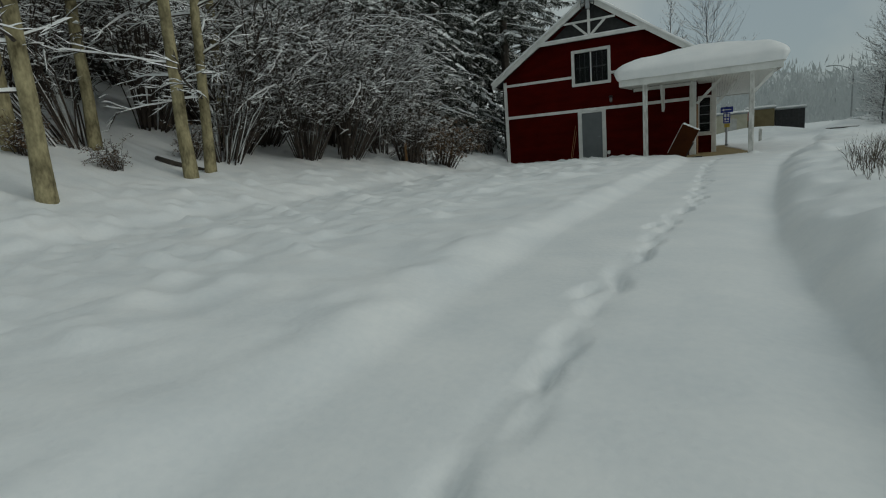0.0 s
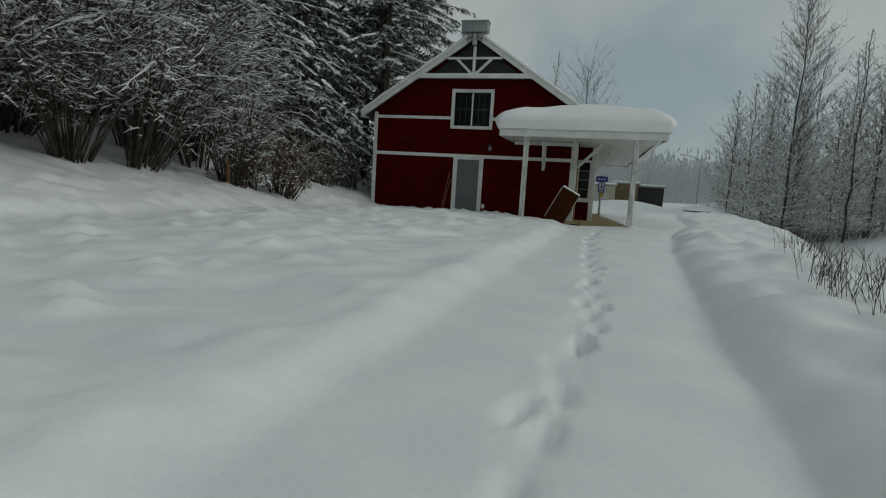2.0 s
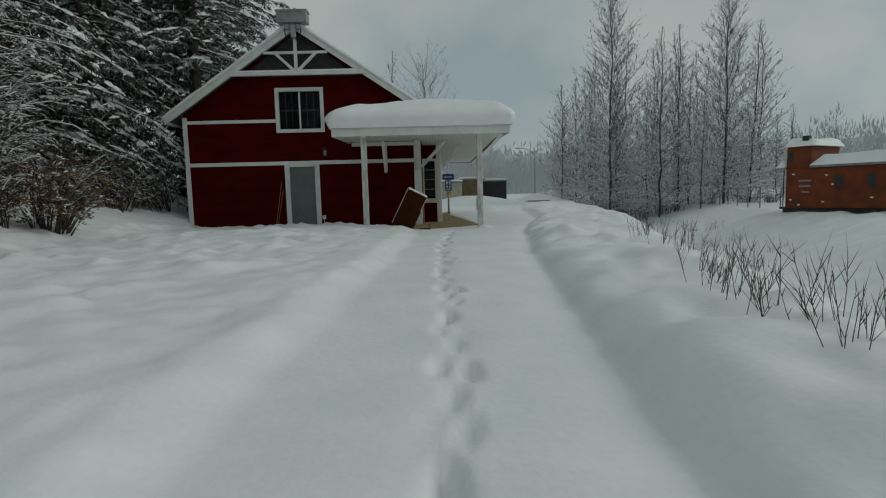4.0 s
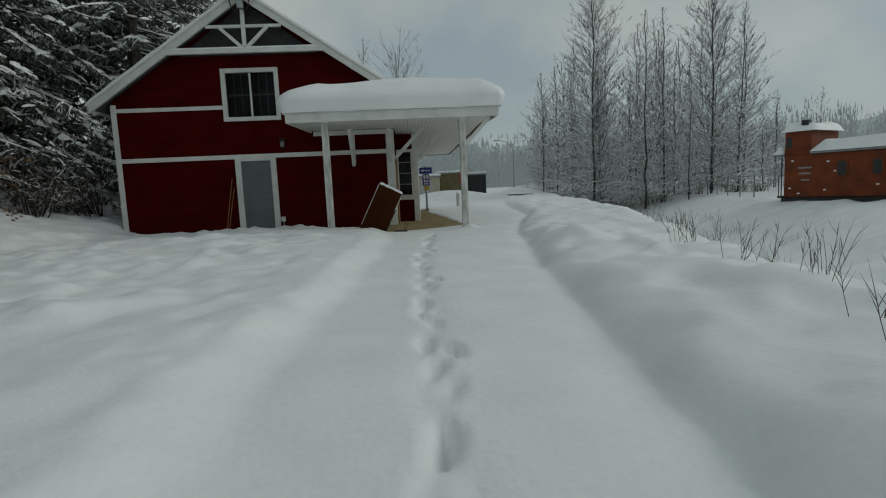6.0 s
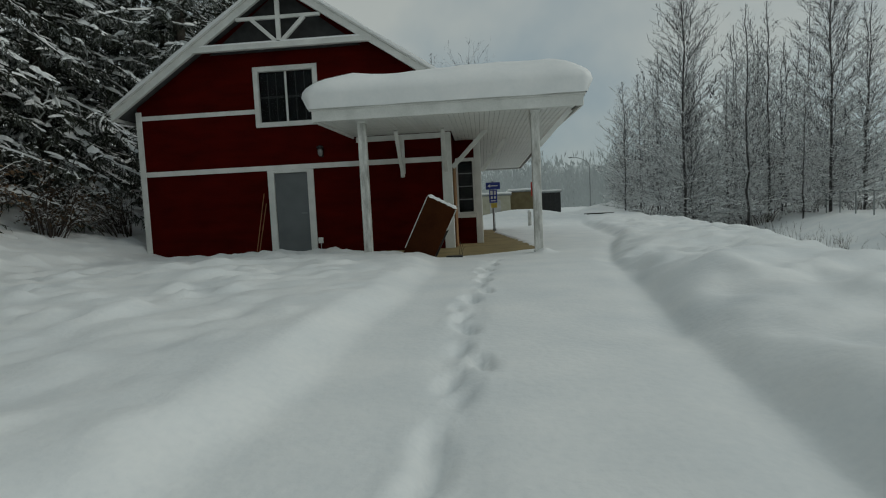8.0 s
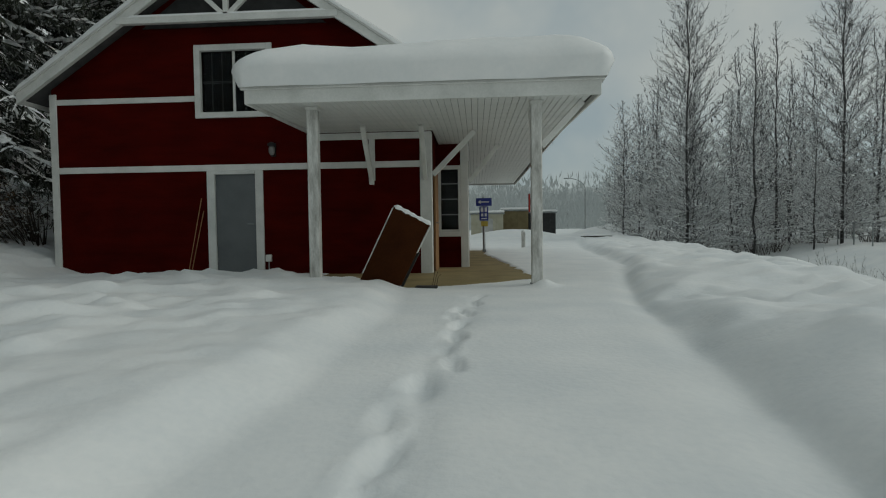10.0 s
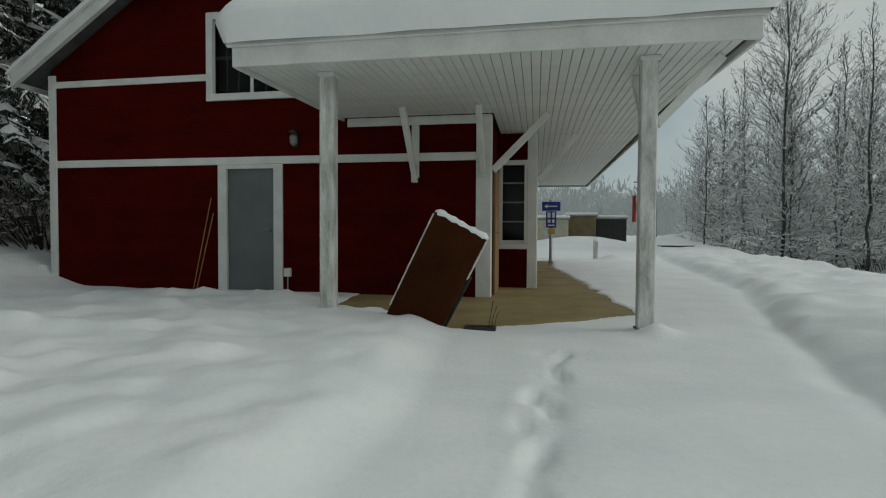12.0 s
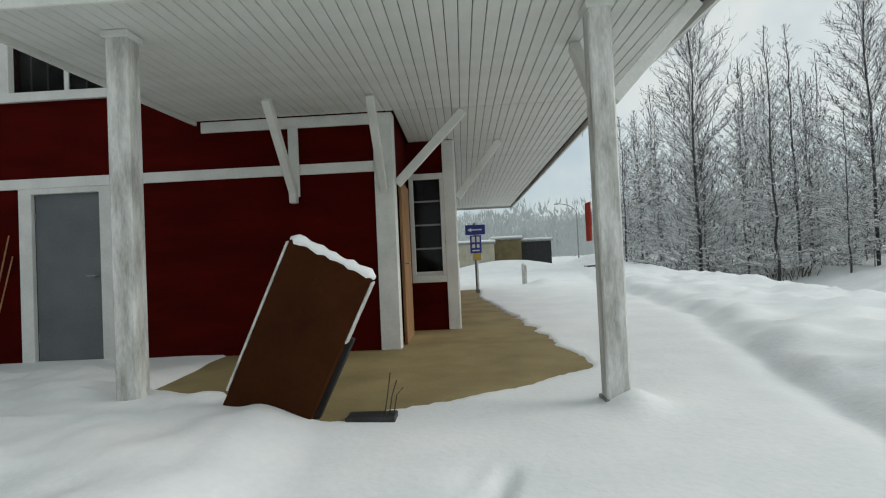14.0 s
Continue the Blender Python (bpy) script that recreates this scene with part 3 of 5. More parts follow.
def side_board(x0, x1, y0, y1, lo, hi):
    """A board along the canopy's side that follows its rise."""
    bm = bmesh.new()
    ys = [y0] + ([0.0] if y0 < 0 < y1 else []) + [y1]
    rings = []
    for y in ys:
        z = canopy_z(y)
        rings.append([bm.verts.new(c) for c in ((x0, y, z + lo), (x1, y, z + lo), (x1, y, z + hi), (x0, y, z + hi))])
    for p, q in zip(rings, rings[1:]):
        for k in range(4):
            bm.faces.new((p[k], p[(k + 1) % 4], q[(k + 1) % 4], q[k]))
    bm.faces.new(rings[0])
    bm.faces.new(rings[-1][::-1])
    bmesh.ops.recalc_face_normals(bm, faces=bm.faces[:])
    return bm


part("fascia", box((CX0 - 0.03, CY0 - 0.035, CZF - 0.05), (CX1 + 0.03, CY0, CZF + 0.17), 0.006), WHITE, canopy, "white painted fascia board")
part("drip_edge", box((CX0 - 0.07, CY0 - 0.075, CZF + 0.14), (CX1 + 0.07, CY0 - 0.037, CZF + 0.195), 0.006), WHITE, canopy)
part("fascia", side_board(CX0 - 0.03, CX0, CY0 + 0.002, -0.036, -0.05, 0.17), WHITE, canopy, "white painted fascia board")
part("fascia", side_board(CX1, CX1 + 0.03, CY0 + 0.002, CY1, -0.05, 0.17), WHITE, canopy, "white painted fascia board")
part("drip_edge", side_board(CX1 + 0.032, CX1 + 0.07, CY0 - 0.03, CY1, 0.14, 0.195), WHITE, canopy)
part("fascia", box((W + 0.04, CY1 + 0.002, CZ - 0.05), (CX1 + 0.03, CY1 + 0.03, CZ + 0.17), 0.006), WHITE, canopy)
part("roof_deck", side_board(CX0 + 0.002, CX1 - 0.002, CY0 + 0.002, -0.04, 0.025, 0.15), SHINGLE, canopy)
part("roof_deck", side_board(W + 0.04, CX1 - 0.002, -0.038, CY1, 0.025, 0.15), SHINGLE, canopy)

for x, y in ((6.27, -2.57), (9.58, -2.57)):
    post = part("post", box((x - 0.078, y - 0.078, -0.1), (x + 0.078, y + 0.078, canopy_z(y) - 0.004), 0.012), WORN, canopy, "square white post, paint worn grey near the foot")
    part("cap", box((x - 0.095, y - 0.095, canopy_z(y) - 0.055), (x + 0.095, y + 0.095, canopy_z(y) - 0.006), 0.006), WHITE, post)
    part("base_bracket", box((x - 0.095, y - 0.095, -0.1), (x + 0.095, y + 0.095, 0.05), 0.006), STEEL, post, "grey metal post base")
part("strut", beam((9.58, -2.49, 2.05), (9.58, -1.85, 2.72), 0.08, 0.09, 0.005), WHITE, canopy)
part("strut", beam((9.66, -2.57, 2.05), (10.25, -2.57, 2.68), 0.08, 0.09, 0.005), WHITE, canopy)

# snow lying deep on the canopy
SX = np.concatenate([CX0 - 0.10 + np.array([0, 0.02, 0.05, 0.1, 0.16, 0.24, 0.34, 0.46, 0.6]), np.arange(CX0 + 0.7, CX1 - 0.7, 0.25), CX1 + 0.10 - np.array([0.6, 0.46, 0.34, 0.24, 0.16, 0.1, 0.05, 0.02, 0])])
SY = np.concatenate([CY0 - 0.11 + np.array([0, 0.02, 0.05, 0.1, 0.16, 0.24, 0.34, 0.46, 0.6]), np.arange(CY0 + 0.7, 0, 0.22), np.arange(0.02, CY1 - 0.5, 0.5), CY1 + 0.08 - np.array([0.5, 0.3, 0.18, 0.1, 0.04, 0])])
grid = {}
bm = bmesh.new()
for j, y in enumerate(SY):
    for i, x in enumerate(SX):
        dx, dy = min(x - SX[0], SX[-1] - x), min(y - SY[0], SY[-1] - y)
        d = (dx ** -4 + dy ** -4) ** -0.25 if dx > 0 and dy > 0 else 0.0
        e = min(d / 0.48, 1.0)
        prof = max(0.0, 1 - (1 - e) ** 2.6) ** 0.42
        n = float(vnoise(np.array(x * 1.3 + 5), np.array(y * 1.1))) - 0.5
        z = canopy_z(y) + 0.17 + 0.60 * prof + 0.25 * min(max(d - 0.15, 0), 2.9) + 0.12 * n * e + 0.03 * prof * (float(vnoise(np.array(x * 4), np.array(y * 4))) - 0.5)
        out = 0.17 * math.sin(math.pi * min(prof, 1.0)) if e < 1 else 0.0
        ox = -out if x - SX[0] < 0.6 and dx <= dy else (out if SX[-1] - x < 0.6 and dx <= dy else 0)
        oy = -out if y - SY[0] < 0.6 and dy < dx else 0
        wob = 0.05 * (float(vnoise(np.array(x * 1.9), np.array(y * 1.9 + 40))) - 0.5)
        grid[i, j] = bm.verts.new((x + ox * 0.8 + wob * (dx < 0.3), y + oy * 0.8 + wob * (dy < 0.3), z))
for j in range(len(SY) - 1):
    for i in range(len(SX) - 1):
        if SX[i] < W - 0.3 and SY[j] >= -0.05:
            continue
        bm.faces.new((grid[i, j], grid[i + 1, j], grid[i + 1, j + 1], grid[i, j + 1]))
bmesh.ops.delete(bm, geom=[v for v in bm.verts if not v.link_faces], context="VERTS")
tagged(mesh_object("canopy_snow", bm, SNOW_ROOF, smooth=True), "thick rounded snow load overhanging the canopy roof", "snow", kind="stuff")

# icicles on the fascia
random.seed(4)
for y, x, ln in [(-2.2 + 0.18 * k + random.random() * 0.1, CX1 + 0.05, random.uniform(0.06, 0.22)) for k in range(5)] + [(1.5 + 0.9 * k, CX1 + 0.05, random.uniform(0.15, 0.35)) for k in range(3)]:
    ic = mesh_object("icicle", rod([(x, y, canopy_z(y) + 0.15), (x + 0.004, y, canopy_z(y) + 0.15 - ln * 0.5), (x, y + 0.01, canopy_z(y) + 0.15 - ln)], [0.012, 0.008, 0.001], 6), GLASS, smooth=True)
    tagged(ic, "thin clear icicle hanging from the canopy edge", "icicle", "icicles on the canopy")

# ---- small things by the house ----
lamp = empty("wall_lamp", 4.66, 0, 2.36, "black wall lantern with pale globe above the door", "lamp")
part("back_plate", box((-0.05, -0.05, 0.0), (0.05, -0.001, 0.22), 0.01), BLACK, lamp)
part("hood", rod([(0, -0.10, 0.20), (0, -0.10, 0.25), (0, -0.10, 0.28)], [0.085, 0.08, 0.02], 12), BLACK, lamp)
part("globe", rod([(0, -0.10, 0.02), (0, -0.10, 0.07), (0, -0.10, 0.15), (0, -0.10, 0.198)], [0.035, 0.06, 0.062, 0.045], 12), MUNTIN, lamp, "dull grey glass globe", True)
outlet = empty("wall_outlet", 4.52, 0, 0.26, "white weatherproof outlet box on the red wall", "outlet")
part("cover", box((-0.06, -0.07, 0.0), (0.06, -0.001, 0.14), 0.012), WHITE, outlet)
part("conduit", rod([(0, -0.03, -0.26), (0, -0.03, -0.002)], 0.012), GALV, outlet)
for x0, x1, h in ((2.93, 3.16, 1.55), (2.99, 3.20, 1.30)):
    st = mesh_object("wooden_strip", beam((x0, -0.22, -0.02), (x1, -0.045, h), 0.03, 0.015, 0.002), RAWWOOD)
    tagged(st, "thin raw wooden strip leaning against the wall", "wood strip", "strips beside the door")

board = empty("leaning_board", 0, 0, 0, "tilted brown panel stuck in the snow with snowy edges", "board")
BM = Matrix.Translation((7.24, -2.74, 0.0)) @ Matrix.Rotation(radians(-8), 4, "Z") @ Matrix.Rotation(radians(5), 4, "X") @ Matrix.Rotation(radians(28), 4, "Y")
part("panel", box((-0.29, -0.035, -0.35), (0.29, 0.035, 1.20), 0.008, BM), BROWN, board, "brown painted panel face")
part("edge_strip", box((0.292, -0.03, 0.75), (0.304, 0.03, 1.18), 0.004, BM), WORN, board, "pale edge strip")
part("edge_strip", box((-0.307, -0.04, 0.10), (-0.292, 0.03, 1.18), 0.006, BM), WORN, board, "pale edge strip")
part("frame_leg", box((0.24, 0.10, -0.35), (0.31, 0.15, 0.75), 0.006, BM), BLACK, board, "dark back leg")
pts, rad = [], []
for k in range(15):
    pts.append(BM @ Vector((-0.30 + 0.60 * k / 14, 0.0, 1.205 + random.uniform(-0.004, 0.006))))
    rad.append(0.032 + random.uniform(-0.006, 0.012) if 0 < k < 14 else 0.012)
bm = rod(pts, rad, 8)
part("snow_cap", bm, SNOW_ROOF, board, "ridge of snow along the top edge", True)
grate = empty("drain_grate", 8.02, -2.74, 0.0, "small black metal box beside the tilted panel", "grate")
part("box", box((-0.22, -0.08, -0.03), (0.10, 0.08, 0.035), 0.006), BLACK, grate)
for k in range(3):
    part("stalk", rod([(0.02 + 0.03 * k, -0.02, 0.0), (0.05 + 0.03 * k, -0.02, 0.16), (0.07 + 0.04 * k, 0.0, 0.30 - 0.05 * k)], 0.004, 5), STALK, grate)

# blue signs on a post at the end of the platform
sign = empty("sign_post", 9.0, 9.9, 0.0, "grey steel post with stacked blue direction signs", "sign")
part("pole", rod([(0, 0, -0.05), (0, 0, 2.12)], 0.055, 10), GALV, sign)
part("cap", box((-0.07, -0.07, -0.05), (0.07, 0.07, 0.10), 0.01), STEEL, sign)
top = part("sign_plate", box((-0.30, -0.075, 1.76), (0.30, -0.055, 2.06), 0.004), BLUE, sign, "blue plate with a white arrow")
bm = box((-0.16, -0.080, 1.89), (0.20, -0.0765, 1.93), 0)
for s in (-1, 1):
    v = [bm.verts.new(c) for c in ((-0.23, -0.0785, 1.91), (-0.12, -0.0785, 1.91 + s * 0.07), (-0.12, -0.0785, 1.91))]
    bm.faces.new(v)
part("arrow", bm, SIGNWHITE, top, "white arrow")
mid = part("sign_plate", box((-0.17, -0.075, 1.20), (0.17, -0.055, 1.74), 0.004), BLUE, sign, "blue plate with white symbols")
for a, b in (((-0.12, 1.53), (-0.02, 1.70)), ((0.03, 1.53), (0.12, 1.70)), ((-0.11, 1.26), (0.11, 1.30)), ((-0.11, 1.36), (-0.02, 1.47)), ((0.03, 1.36), (0.11, 1.47))):
    part("symbol", box((a[0], -0.079, a[1]), (b[0], -0.0765, b[1]), 0), SIGNWHITE, mid)
part("sign_plate", box((-0.11, -0.075, 0.98), (0.15, -0.055, 1.18), 0.004), YELLOW, sign, "small yellow plate")

red_sign = empty("hanging_sign", 9.51, -2.42, 1.20, "small red sign board fixed behind the canopy post", "sign")
part("plate", box((-0.030, -0.06, -0.10), (-0.012, 0.05, 0.17), 0.004), REDSIGN, red_sign)
part("fixing", box((-0.011, -0.04, 0.0), (-0.003, 0.02, 0.1), 0.002), STEEL, red_sign)

stub = empty("bollard", 10.75, 12.7, 0.0, "short grey post half buried in a snow heap", "bollard")
part("post", box((-0.08, -0.08, -0.1), (0.08, 0.08, 0.72), 0.012), WORN, stub)
part("snow_cap", rod([(0, 0, 0.72), (0, 0, 0.78), (0, 0, 0.83)], [0.10, 0.09, 0.03], 10), SNOW_ROOF, stub, "", True)

# snow-covered tables beyond
for x, y in ((16.6, 24.6), (18.2, 27.5)):
    z = ground_at(x, y)
    tb = empty("picnic_table", x, y, z, "low wooden picnic table buried to its top in snow", "table", "buried picnic tables", rz=12)
    part("tabletop", box((-0.95, -0.4, 0.05), (0.95, 0.4, 0.10), 0.008), BARK, tb)
    for sx in (-0.7, 0.7):
        part("leg", box((sx - 0.05, -0.3, -0.4), (sx + 0.05, 0.3, 0.048), 0.005), BARK, tb)
    bm = bmesh.new()
    r = bmesh.ops.create_icosphere(bm, subdivisions=3, radius=1.0)["verts"]
    for v in r:
        v.co = Vector((v.co.x * 0.93, v.co.y * 0.40, 0.10 + max(v.co.z, 0) * 0.16))
    part("snow_cap", bm, SNOW_ROOF, tb, "pillow of snow", True)

# sheds and container beyond the platform
def shed(name, x, y, w, d, h, mat, label, cat, rz=0.0, door=True):
    z = ground_at(x, y) - 0.1
    ob = empty(name, x, y, z, label, cat, rz=rz)
    part("wall", box((-w / 2, -d / 2, 0), (w / 2, d / 2, h), 0.02), mat, ob)
    part("roof", box((-w / 2 - 0.12, -d / 2 - 0.12, h + 0.002), (w / 2 + 0.12, d / 2 + 0.12, h + 0.10), 0.02), STEEL, ob)
    part("snow_cap", box((-w / 2 - 0.12, -d / 2 - 0.12, h + 0.102), (w / 2 + 0.12, d / 2 + 0.12, h + 0.30), 0.08), SNOW_ROOF, ob, "layer of snow on the roof", True)
    if door:
        part("door", box((-w * 0.18, -d / 2 - 0.03, 0.1), (w * 0.18, -d / 2 - 0.002, h * 0.82), 0.01), BLIND, ob)
    for k in range(1, 5):
        xx = -w / 2 + w * k / 5
        part("rib", box((xx - 0.02, -d / 2 - 0.022, 0.05), (xx + 0.02, -d / 2 - 0.001, h - 0.05), 0.004), mat, ob)
    return ob


shed("garden_shed", 9.6, 33.5, 2.6, 2.2, 2.0, CREAM, "cream clad shed beyond the platform", "shed")
shed("shipping_container", 12.0, 35.5, 2.2, 2.4, 2.3, OLIVE, "olive brown container standing in the snow", "container", door=False)
shed("shipping_container", 14.4, 36.6, 2.3, 2.4, 2.1, BLACK, "dark open-fronted container standing in the snow", "container", door=False)

# street lamps
def street_lamp(x, y, h, rz=0.0):
    ob = empty("street_lamp", x, y, ground_at(x, y), "tall dark street lamp with a curved arm", "street lamp", "street lamps along the road", rz=rz)
    part("pole", rod([(0, 0, -0.2), (0, 0, h * 0.5), (0, 0, h * 0.80)], [0.11, 0.09, 0.075], 8), STEEL, ob)
    pts = [(0, 0, h * 0.80)] + [(-2.6 * (1 - math.cos(a)) , 0, h * 0.80 + h * 0.2 * math.sin(a)) for a in np.linspace(0.15, 1.5, 8)]
    part("arm", rod(pts, 0.055, 6), STEEL, ob, "curved lamp arm")
    part("lamp_head", box((pts[-1][0] - 0.55, -0.14, h - 0.09), (pts[-1][0] + 0.05, 0.14, h + 0.05), 0.04), STEEL, ob)
    return ob


street_lamp(24.1, 65.0, 7.4)
street_lamp(28.5, 105.0, 7.4)

# ---- caboose and fence ----
cab = empty("caboose", 26.1, 10.15, -0.75, "old orange-red railway caboose with snow on its roof", "railway car", rz=-61.4)
CL, CW = 9.0, 2.8
part("body", box((0.9, 0, 0.62), (CL, CW, 2.62), 0.02), CABOOSE, cab)
part("roof", prism([(2.05, 2.63), (CL + 0.3, 2.63), (CL + 0.3, 2.73), (2.05, 2.73)], -0.12, CW + 0.12), STEEL, cab)
part("porch_roof", prism([(0.45, 2.60), (0.898, 2.60), (0.898, 2.70), (0.45, 2.66)], -0.10, CW + 0.10), STEEL, cab)
cup = part("cupola", box((0.9, 0.004, 2.622), (2.045, CW - 0.004, 3.72), 0.02), CABOOSE, cab, "raised cupola")
part("window", box((0.97, -0.008, 2.95), (1.20, 0.012, 3.48), 0.005), BLACK, cup)
part("window", box((0.872, 0.55, 3.0), (0.898, 1.15, 3.5), 0.005), BLACK, cup)
part("roof_vent", box((1.55, 0.10, 3.95), (1.85, 0.40, 4.24), 0.02), BLACK, cup, "black roof vent in the snow")
part("underframe", box((0.7, 0.15, 0.25), (CL, CW - 0.15, 0.615), 0.02), BLACK, cab)
part("platform", box((0.55, 0.1, 0.55), (0.9, CW - 0.1, 0.66), 0.01), BLACK, cab)
for y in (0.14, CW - 0.14):
    for x in (0.60,):
        part("railing_post", rod([(x, y, 0.66), (x, y, 1.65)], 0.022, 6), BLACK, cab)
    part("roof_post", rod([(0.72, y, 0.66), (0.72, y, 2.6)], 0.025, 6), BLACK, cab)
    part("railing", rod([(0.60, y, 1.64), (0.9, y, 1.64)], 0.022, 6), BLACK, cab)
part("railing", rod([(0.60, 0.14, 1.64), (0.60, CW - 0.14, 1.64)], 0.022, 6), BLACK, cab)
for x in (3.1, 4.4, 7.0):
    wn_ = part("window", box((x, -0.03, 1.50), (x + 0.46, -0.002, 2.28), 0.008), CABOOSE, cab)
    part("pane", box((x + 0.07, -0.042, 1.57), (x + 0.39, -0.032, 2.21), 0.003), BLACK, wn_)
for k, (x, z, w) in enumerate(((1.7, 1.95, 0.75), (1.75, 1.68, 0.65), (1.85, 1.38, 0.45))):
    part("lettering_bar", box((x - 0.2, -0.012, z), (x + w * 0.8 - 0.2, -0.001, z + 0.08), 0), MUNTIN, cab, "faded pale lettering bar")
for k, (x, z) in enumerate(((1.1, 1.0), (2.6, 0.9), (3.0, 1.75), (1.2, 2.3), (2.7, 2.2), (4.6, 1.1), (1.5, 0.75))):
    part("snow_patch", box((x, -0.02, z), (x + 0.12, -0.001, z + 0.06), 0.008), SNOW_ROOF, cab)
for x in (1.6, 2.5):
    part("wheel", rod([(x, 0.3, 0.20), (x, 0.42, 0.20)], 0.40, 18), BLACK, cab)


def snow_slab(x0, x1, y0, y1, z, thick):
    """A rounded slab of snow."""
    bm = bmesh.new()
    g = {}
    xs, ys = np.linspace(x0, x1, 15), np.linspace(y0, y1, 11)
    for j, y in enumerate(ys):
        for i, x in enumerate(xs):
            d = min(x - x0, x1 - x, y - y0, y1 - y)
            e = math.sqrt(max(0, 1 - (1 - min(d / 0.4, 1)) ** 2))
            g[i, j] = bm.verts.new((x, y, z + thick * e * (0.85 + 0.3 * float(vnoise(np.array(x * 1.5), np.array(y * 1.5))))))
    for j in range(10):
        for i in range(14):
            bm.faces.new((g[i, j], g[i + 1, j], g[i + 1, j + 1], g[i, j + 1]))
    return bm


part("snow_cap", snow_slab(2.06, CL + 0.35, -0.2, CW + 0.2, 2.73, 0.52), SNOW_ROOF, cab, "deep snow on the roof", True)
part("snow_cap", snow_slab(0.40, 0.90, -0.15, CW + 0.15, 2.68, 0.40), SNOW_ROOF, cab, "deep snow on the roof", True)
part("snow_cap", snow_slab(0.75, 2.25, -0.1, CW + 0.1, 3.72, 0.42), SNOW_ROOF, cab, "deep snow on the roof", True)

fence = empty("fence", 0, 0, 0, "low galvanised pipe and wire fence along the ditch", "fence")
FA, FB, FN = Vector((27.6, 13.2, 0)), Vector((32.0, 29.0, 0)), 7
prev = None
for k in range(FN + 1):
    p = FA.lerp(FB, k / FN)
    z = ground_at(p.x, p.y)
    part("post", rod([(p.x, p.y, z - 0.3), (p.x, p.y, z + 1.25)], 0.035, 6), STEEL, fence)
    if prev is not None:
        for h, r in ((1.22, 0.022), (0.95, 0.007), (0.65, 0.007), (0.35, 0.007)):
            part("rail", rod([(prev.x, prev.y, prev.z + h), (p.x, p.y, z + h)], r, 5), STEEL, fence)
    prev = Vector((p.x, p.y, z))


# ---- vegetation ----
class Twigs:
    """Gathers tapered branches; the upper face of each carries snow."""

    def __init__(self, seed):
        self.v, self.f, self.m, self.r = [], [], [], random.Random(seed)

    def limb(self, pts, radii, snow=0.01, sides=3, low=0, top=1):
        """A tapered bough; thin ones have a ridge of snow on top."""
        base = len(self.v)
        n = len(pts)
        slim = sides == 3 and snow > 0
        thin = slim and snow > 0.004
        count = 4 if thin else sides
        for i in range(n):
            a, b = pts[max(i - 1, 0)], pts[min(i + 1, n - 1)]
            dx, dy, dz = b[0] - a[0], b[1] - a[1], b[2] - a[2]
            ln = math.sqrt(dx * dx + dy * dy + dz * dz) or 1e-6
            dx, dy, dz = dx / ln, dy / ln, dz / ln
            hl = math.hypot(dx, dy)
            if sides == 3 and hl > 0.05:
                sx, sy = dy / hl, -dx / hl
                ux, uy, uz = -dx * dz / hl, -dy * dz / hl, hl
            else:
                sx, sy, ux, uy, uz = 1.0, 0.0, 0.0, 1.0, 0.0
            r = radii[i]
            x, y, z = pts[i]
            if slim and i == n - 1:
                self.v.append((x, y, z))
            elif thin:
                lift = snow * min(1.0, hl * 1.3) * (0.25 if i == n - 1 else self.r.uniform(0.5, 1.35))
                w = r + lift * 0.36
                self.v += [(x + sx * w, y + sy * w, z), (x + ux * r, y + uy * r, z + uz * r + lift), (x - sx * w, y - sy * w, z), (x - ux * r, y - uy * r, z - uz * r)]
            else:
                for k in range(sides):
                    ang = 2 * math.pi * k / sides
                    c, s = math.cos(ang), math.sin(ang)
                    self.v.append((x + sx * r * c + ux * r * s, y + sy * r * c + uy * r * s, z + uz * r * s))
        for i in range(n - 1):
            steep = abs(pts[i + 1][2] - pts[i][2]) / (math.dist(pts[i], pts[i + 1]) or 1)
            for k in range(count):
                k2 = (k + 1) % count
                if slim and i == n - 2:
                    self.f.append((base + i * count + k, base + i * count + k2, base + (i + 1) * count))
                else:
                    self.f.append((base + i * count + k, base + i * count + k2, base + (i + 1) * count + k2, base + (i + 1) * count + k))
                if thin:
                    white = k < 2 and steep < 0.96
                else:
                    white = snow > 0.004 and math.sin(2 * math.pi * (k + 0.5) / sides) > 0.3 and steep < 0.85
                self.m.append(top if white else low)

    def clump(self, p, r, mat=1):
        """A small uneven pad of snow."""
        b = len(self.v)
        R = self.r
        for k in range(5):
            a = 2 * math.pi * k / 5 + R.random()
            self.v.append((p[0] + math.cos(a) * r * R.uniform(0.7, 1.2), p[1] + math.sin(a) * r * R.uniform(0.7, 1.2), p[2] - r * 0.15))
        self.v.append((p[0], p[1], p[2] + r * 0.55))
        for k in range(5):
            self.f.append((b + k, b + (k + 1) % 5, b + 5))
            self.m.append(mat)

    def build(self, name, mats, parent):
        return raw(name, self.v, self.f, mats, self.m, parent)


def bent(R, p, d, ln, n, droop=0.0, wob=0.12):
    """Points of a bough that starts at p along d."""
    pts = [p]
    dx, dy, dz = d
    for i in range(n):
        dx += R.uniform(-wob, wob)
        dy += R.uniform(-wob, wob)
        dz += R.uniform(-wob, wob) * 0.6 - droop
        q = math.sqrt(dx * dx + dy * dy + dz * dz)
        dx, dy, dz = dx / q, dy / q, dz / q
        s = ln / n
        p = (p[0] + dx * s, p[1] + dy * s, p[2] + dz * s)
        pts.append(p)
    return pts


